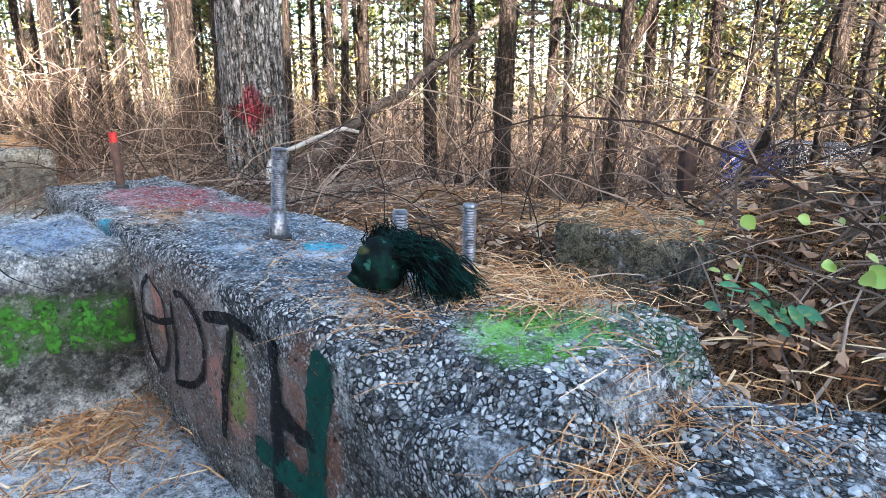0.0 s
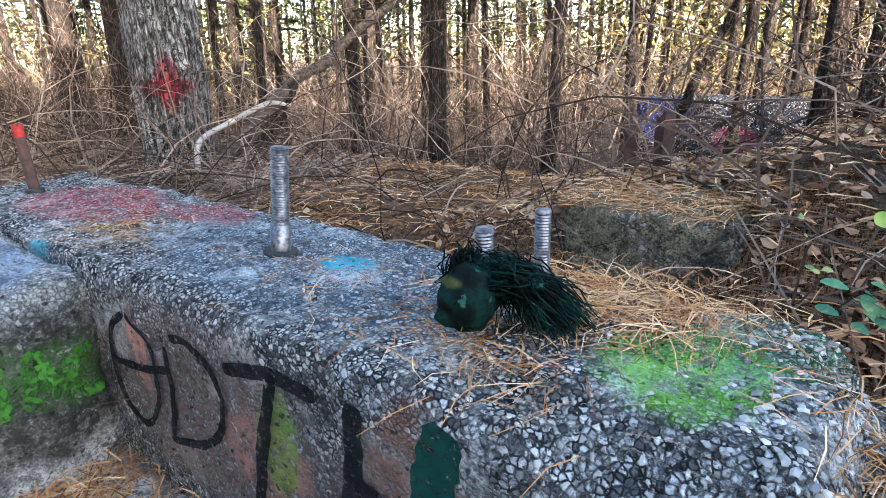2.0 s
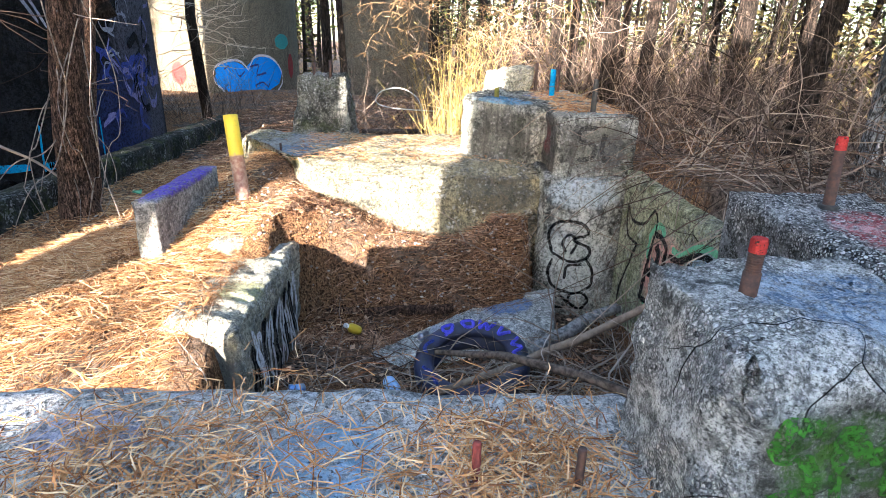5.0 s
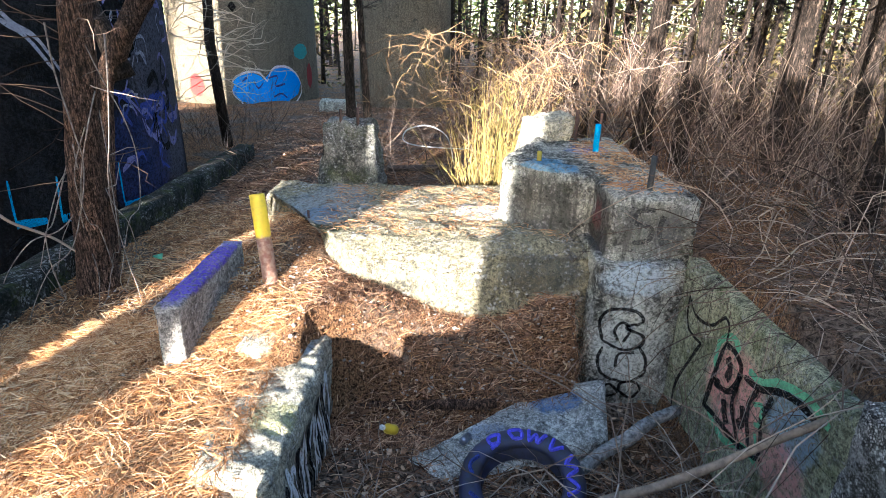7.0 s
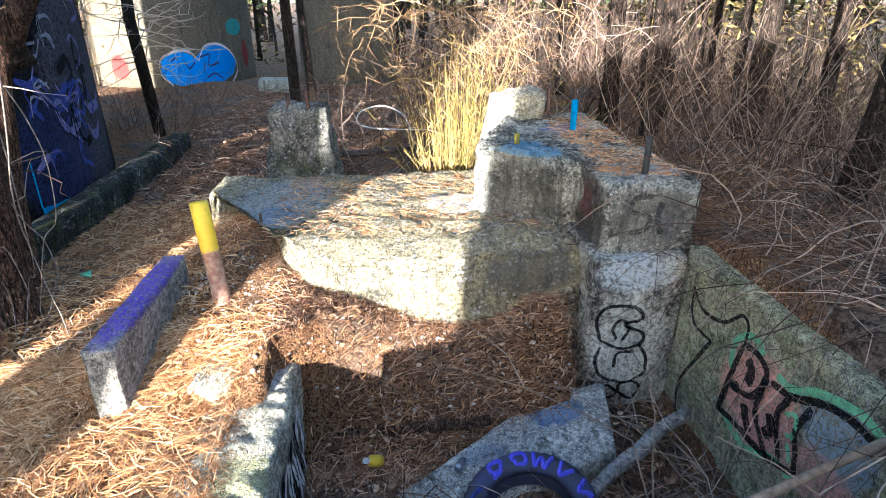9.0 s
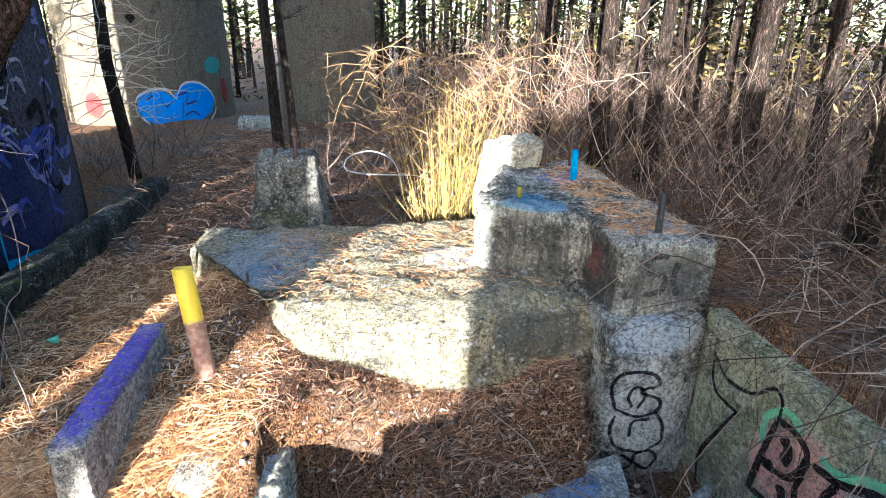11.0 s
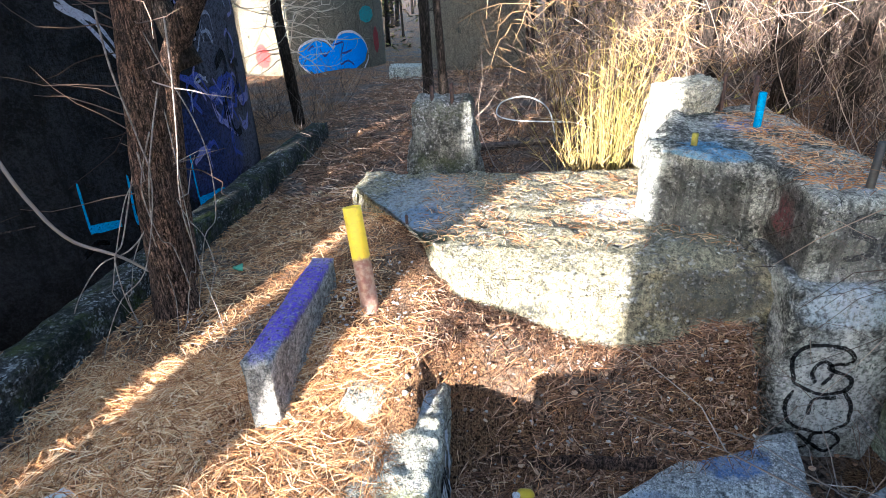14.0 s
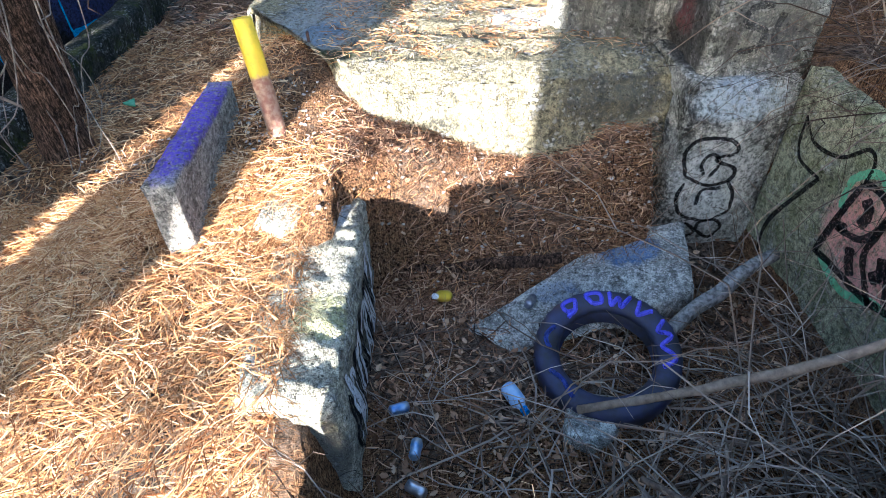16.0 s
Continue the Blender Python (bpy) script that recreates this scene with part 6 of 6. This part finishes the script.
needles("needle_carpet", 8500, area(-6.4, -5.3, -2.0, 0.3), ground_z, NL + " on the bank of the pit", 0.03, (0.09, 0.18), width=0.0021, seed=72, material=M_SHADENEEDLE)
needles("needle_carpet", 3500, area(-5.6, -2.9, -1.85, 0.9), ground_z, NL + " on the pit floor", 0.04, width=0.0024, seed=73, material=M_SHADENEEDLE)
needles("needle_carpet", 1800, area(-8.3, -6.6, -2.2, 0.2), lambda x, y: 0.045, NL + " on the broad slab", 0.02, width=0.0028, seed=74)
needles("needle_carpet", 1500, area(-8.4, -6.2, 0.45, 1.0), lambda x, y: 0.605, NL + " on the stepped foundation", 0.02, width=0.0028, seed=75)
needles("needle_carpet", 7000, area(-3.2, 1.6, 1.16, 4.2), ground_z, NL + " behind the foundation", 0.04, width=0.0024, seed=76)
needles("needle_carpet", 3500, area(-9.0, -3.2, 1.25, 5.0), ground_z, NL + " under the brush", 0.04, width=0.003, seed=77, material=M_SHADENEEDLE)
needles("needle_carpet", 900, lambda rg: (rg.uniform(-1.3, -0.72), rg.uniform(1.92, 2.33)), lambda x, y: 0.555, NL + " on the low footing", 0.03, width=0.0016, seed=78)


def pebbles(name, count, where, z_of, size, label, seed, colours):
    rg = random.Random(seed)
    hp = Heap()
    base = [(1, 0, 0), (-1, 0, 0), (0, 1, 0), (0, -1, 0), (0, 0, 1), (0, 0, -1), (.6, .6, .55), (-.6, .6, .55), (.6, -.6, .55), (-.6, -.6, .55)]
    faces = [(0, 6, 8), (6, 4, 8), (6, 7, 4), (7, 9, 4), (9, 8, 4), (2, 7, 6), (0, 2, 6), (7, 1, 9), (2, 1, 7), (3, 8, 9), (3, 0, 8), (1, 3, 9), (0, 5, 2), (2, 5, 1), (1, 5, 3), (3, 5, 0)]
    for _ in range(count):
        x, y = where(rg)
        s = rg.uniform(*size)
        m = pose(x, y, z_of(x, y) - s * 0.15, rg.uniform(-25, 25), rg.uniform(-25, 25), rg.uniform(0, 360)) @ Matrix.Diagonal((s, s * rg.uniform(0.6, 1), s * 0.55, 1))
        hp.add([m @ (Vector(v) * rg.uniform(0.85, 1.15)) for v in base], faces)
    return tagged(hp.make(name, by_piece(name, *colours), smooth=False), label, "pebbles", kind="stuff")


GREYS = ((0.14, 0.14, 0.14), (0.30, 0.29, 0.28), (0.52, 0.51, 0.49))
pebbles("exposed_pebbles", 2200, area(-0.55, 1.0, 0.56, 1.1), arm_top, (0.004, 0.011), "grey exposed pebbles in the broken concrete", 80, GREYS)
pebbles("exposed_pebbles", 900, area(-3.3, -0.6, 0.57, 1.1), arm_top, (0.003, 0.007), "grey exposed pebbles in the concrete top", 81, GREYS)
pebbles("loose_pebbles", 900, area(-6.6, -4.0, -4.2, -2.2), ground_z, (0.006, 0.02), "loose pebbles among needles", 82, ((0.2, 0.17, 0.14), (0.35, 0.31, 0.27), (0.5, 0.46, 0.4)))
pebbles("loose_pebbles", 1100, area(-6.5, -5.2, -2.9, 0.2), ground_z, (0.006, 0.02), "loose pebbles on the bank", 83, ((0.2, 0.17, 0.14), (0.35, 0.31, 0.27), (0.5, 0.46, 0.4)))


def dead_leaves(name, count, where, z_of, label, seed):
    rg = random.Random(seed)
    hp = Heap()
    for _ in range(count):
        x, y = where(rg)
        s = rg.uniform(0.014, 0.032)
        m = pose(x, y, z_of(x, y) + 0.015, rg.uniform(-40, 40), rg.uniform(-40, 40), rg.uniform(0, 360)) @ Matrix.Diagonal((s, s, s, 1))
        hp.add([m @ Vector(v) for v in ((-1, 0, 0.2), (-.3, -.6, 0), (.5, -.5, .1), (1, 0, .3), (.4, .55, 0), (-.4, .5, .15))], [(0, 1, 2, 3), (0, 3, 4, 5)])
    return tagged(hp.make(name, by_piece(name, (0.09, 0.045, 0.025), (0.30, 0.17, 0.10), (0.46, 0.32, 0.21))), label, "dead leaves", kind="stuff")


dead_leaves("dead_leaves", 1500, area(-6.2, -2.9, -1.85, 0.9), ground_z, "curled brown leaves on the pit floor", 90)
dead_leaves("dead_leaves", 4200, area(-2.0, 1.5, 1.3, 4.0), ground_z, "curled brown leaves behind the foundation", 91)
dead_leaves("dead_leaves", 1200, area(-12, -2.5, 1.5, 8.0), ground_z, "curled brown leaves under the brush", 92)

needles("needle_carpet", 5000, area(-20, -9, -5.0, -1.5), ground_z, NL + " along the path between the silos", 0.05, (0.12, 0.3), 0.006, 95, M_SHADENEEDLE)
dead_leaves("dead_leaves", 3000, area(-20, -9, -5.0, -1.2), ground_z, "curled brown leaves along the path", 96)
thicket("bare_brush", spots(130, -20, -11, -5.2, -1.4), B, (0.3, 1.2), (0.004, 0.008), "sparse bare stems along the path", 0.05, 3, M_TWIG)
thicket("bare_brush", spots(90, -13.0, -9.4, -2.6, -0.8), B, (0.8, 1.9), (0.004, 0.009), "dark bare stems behind the broad slab", 0.05, 4, M_DARKTWIG)
thicket("fallen_twigs", spots(220, -6.3, -3.0, -1.8, 0.3), B, (0.2, 0.6), (0.002, 0.005), "small fallen twigs on the bank and pit floor", 0.9, 1, M_DARKTWIG)
thicket("fallen_twigs", spots(260, -7.5, -3.2, -4.5, -2.3), B, (0.15, 0.45), (0.002, 0.004), "small fallen twigs among needles", 0.9, 1, M_DARKTWIG)
thicket("leaning_twigs", spots(60, -5.6, -3.1, 0.6, 0.95), B, (0.9, 2.0), (0.003, 0.007), "pale twigs leaning on the pit wall", 0.15, 2, M_VINE)
thicket("bare_brush", spots(260, -1.5, 4.5, 3.2, 7.5), B, (1.4, 3.4), (0.003, 0.007), "tall dark brush behind the footing", 0.05, 5, M_DARKTWIG)
thicket("bare_brush", spots(200, -9.5, -2.0, 4.5, 9.0), B, (1.2, 3.0), (0.003, 0.008), "tall dark brush among the pines", 0.05, 5, M_DARKTWIG)
thicket("pit_twigs", spots(70, -4.5, -3.0, -0.9, 0.9), B, (1.4, 2.6), (0.005, 0.009), "long pale twigs lying over the tyre", 0.3, 2, M_VINE)
needles("needle_carpet", 1500, area(-6.4, -5.4, -2.1, 0.2), ground_z, NL + " fallen fresh on the bank", 0.03, width=0.0024, seed=79)
thicket("bare_brush", spots(170, -0.2, 4.0, 2.5, 4.2), B, (1.3, 2.8), (0.003, 0.008), "tall dark brush beside the footing", 0.1, 5, M_DARKTWIG)
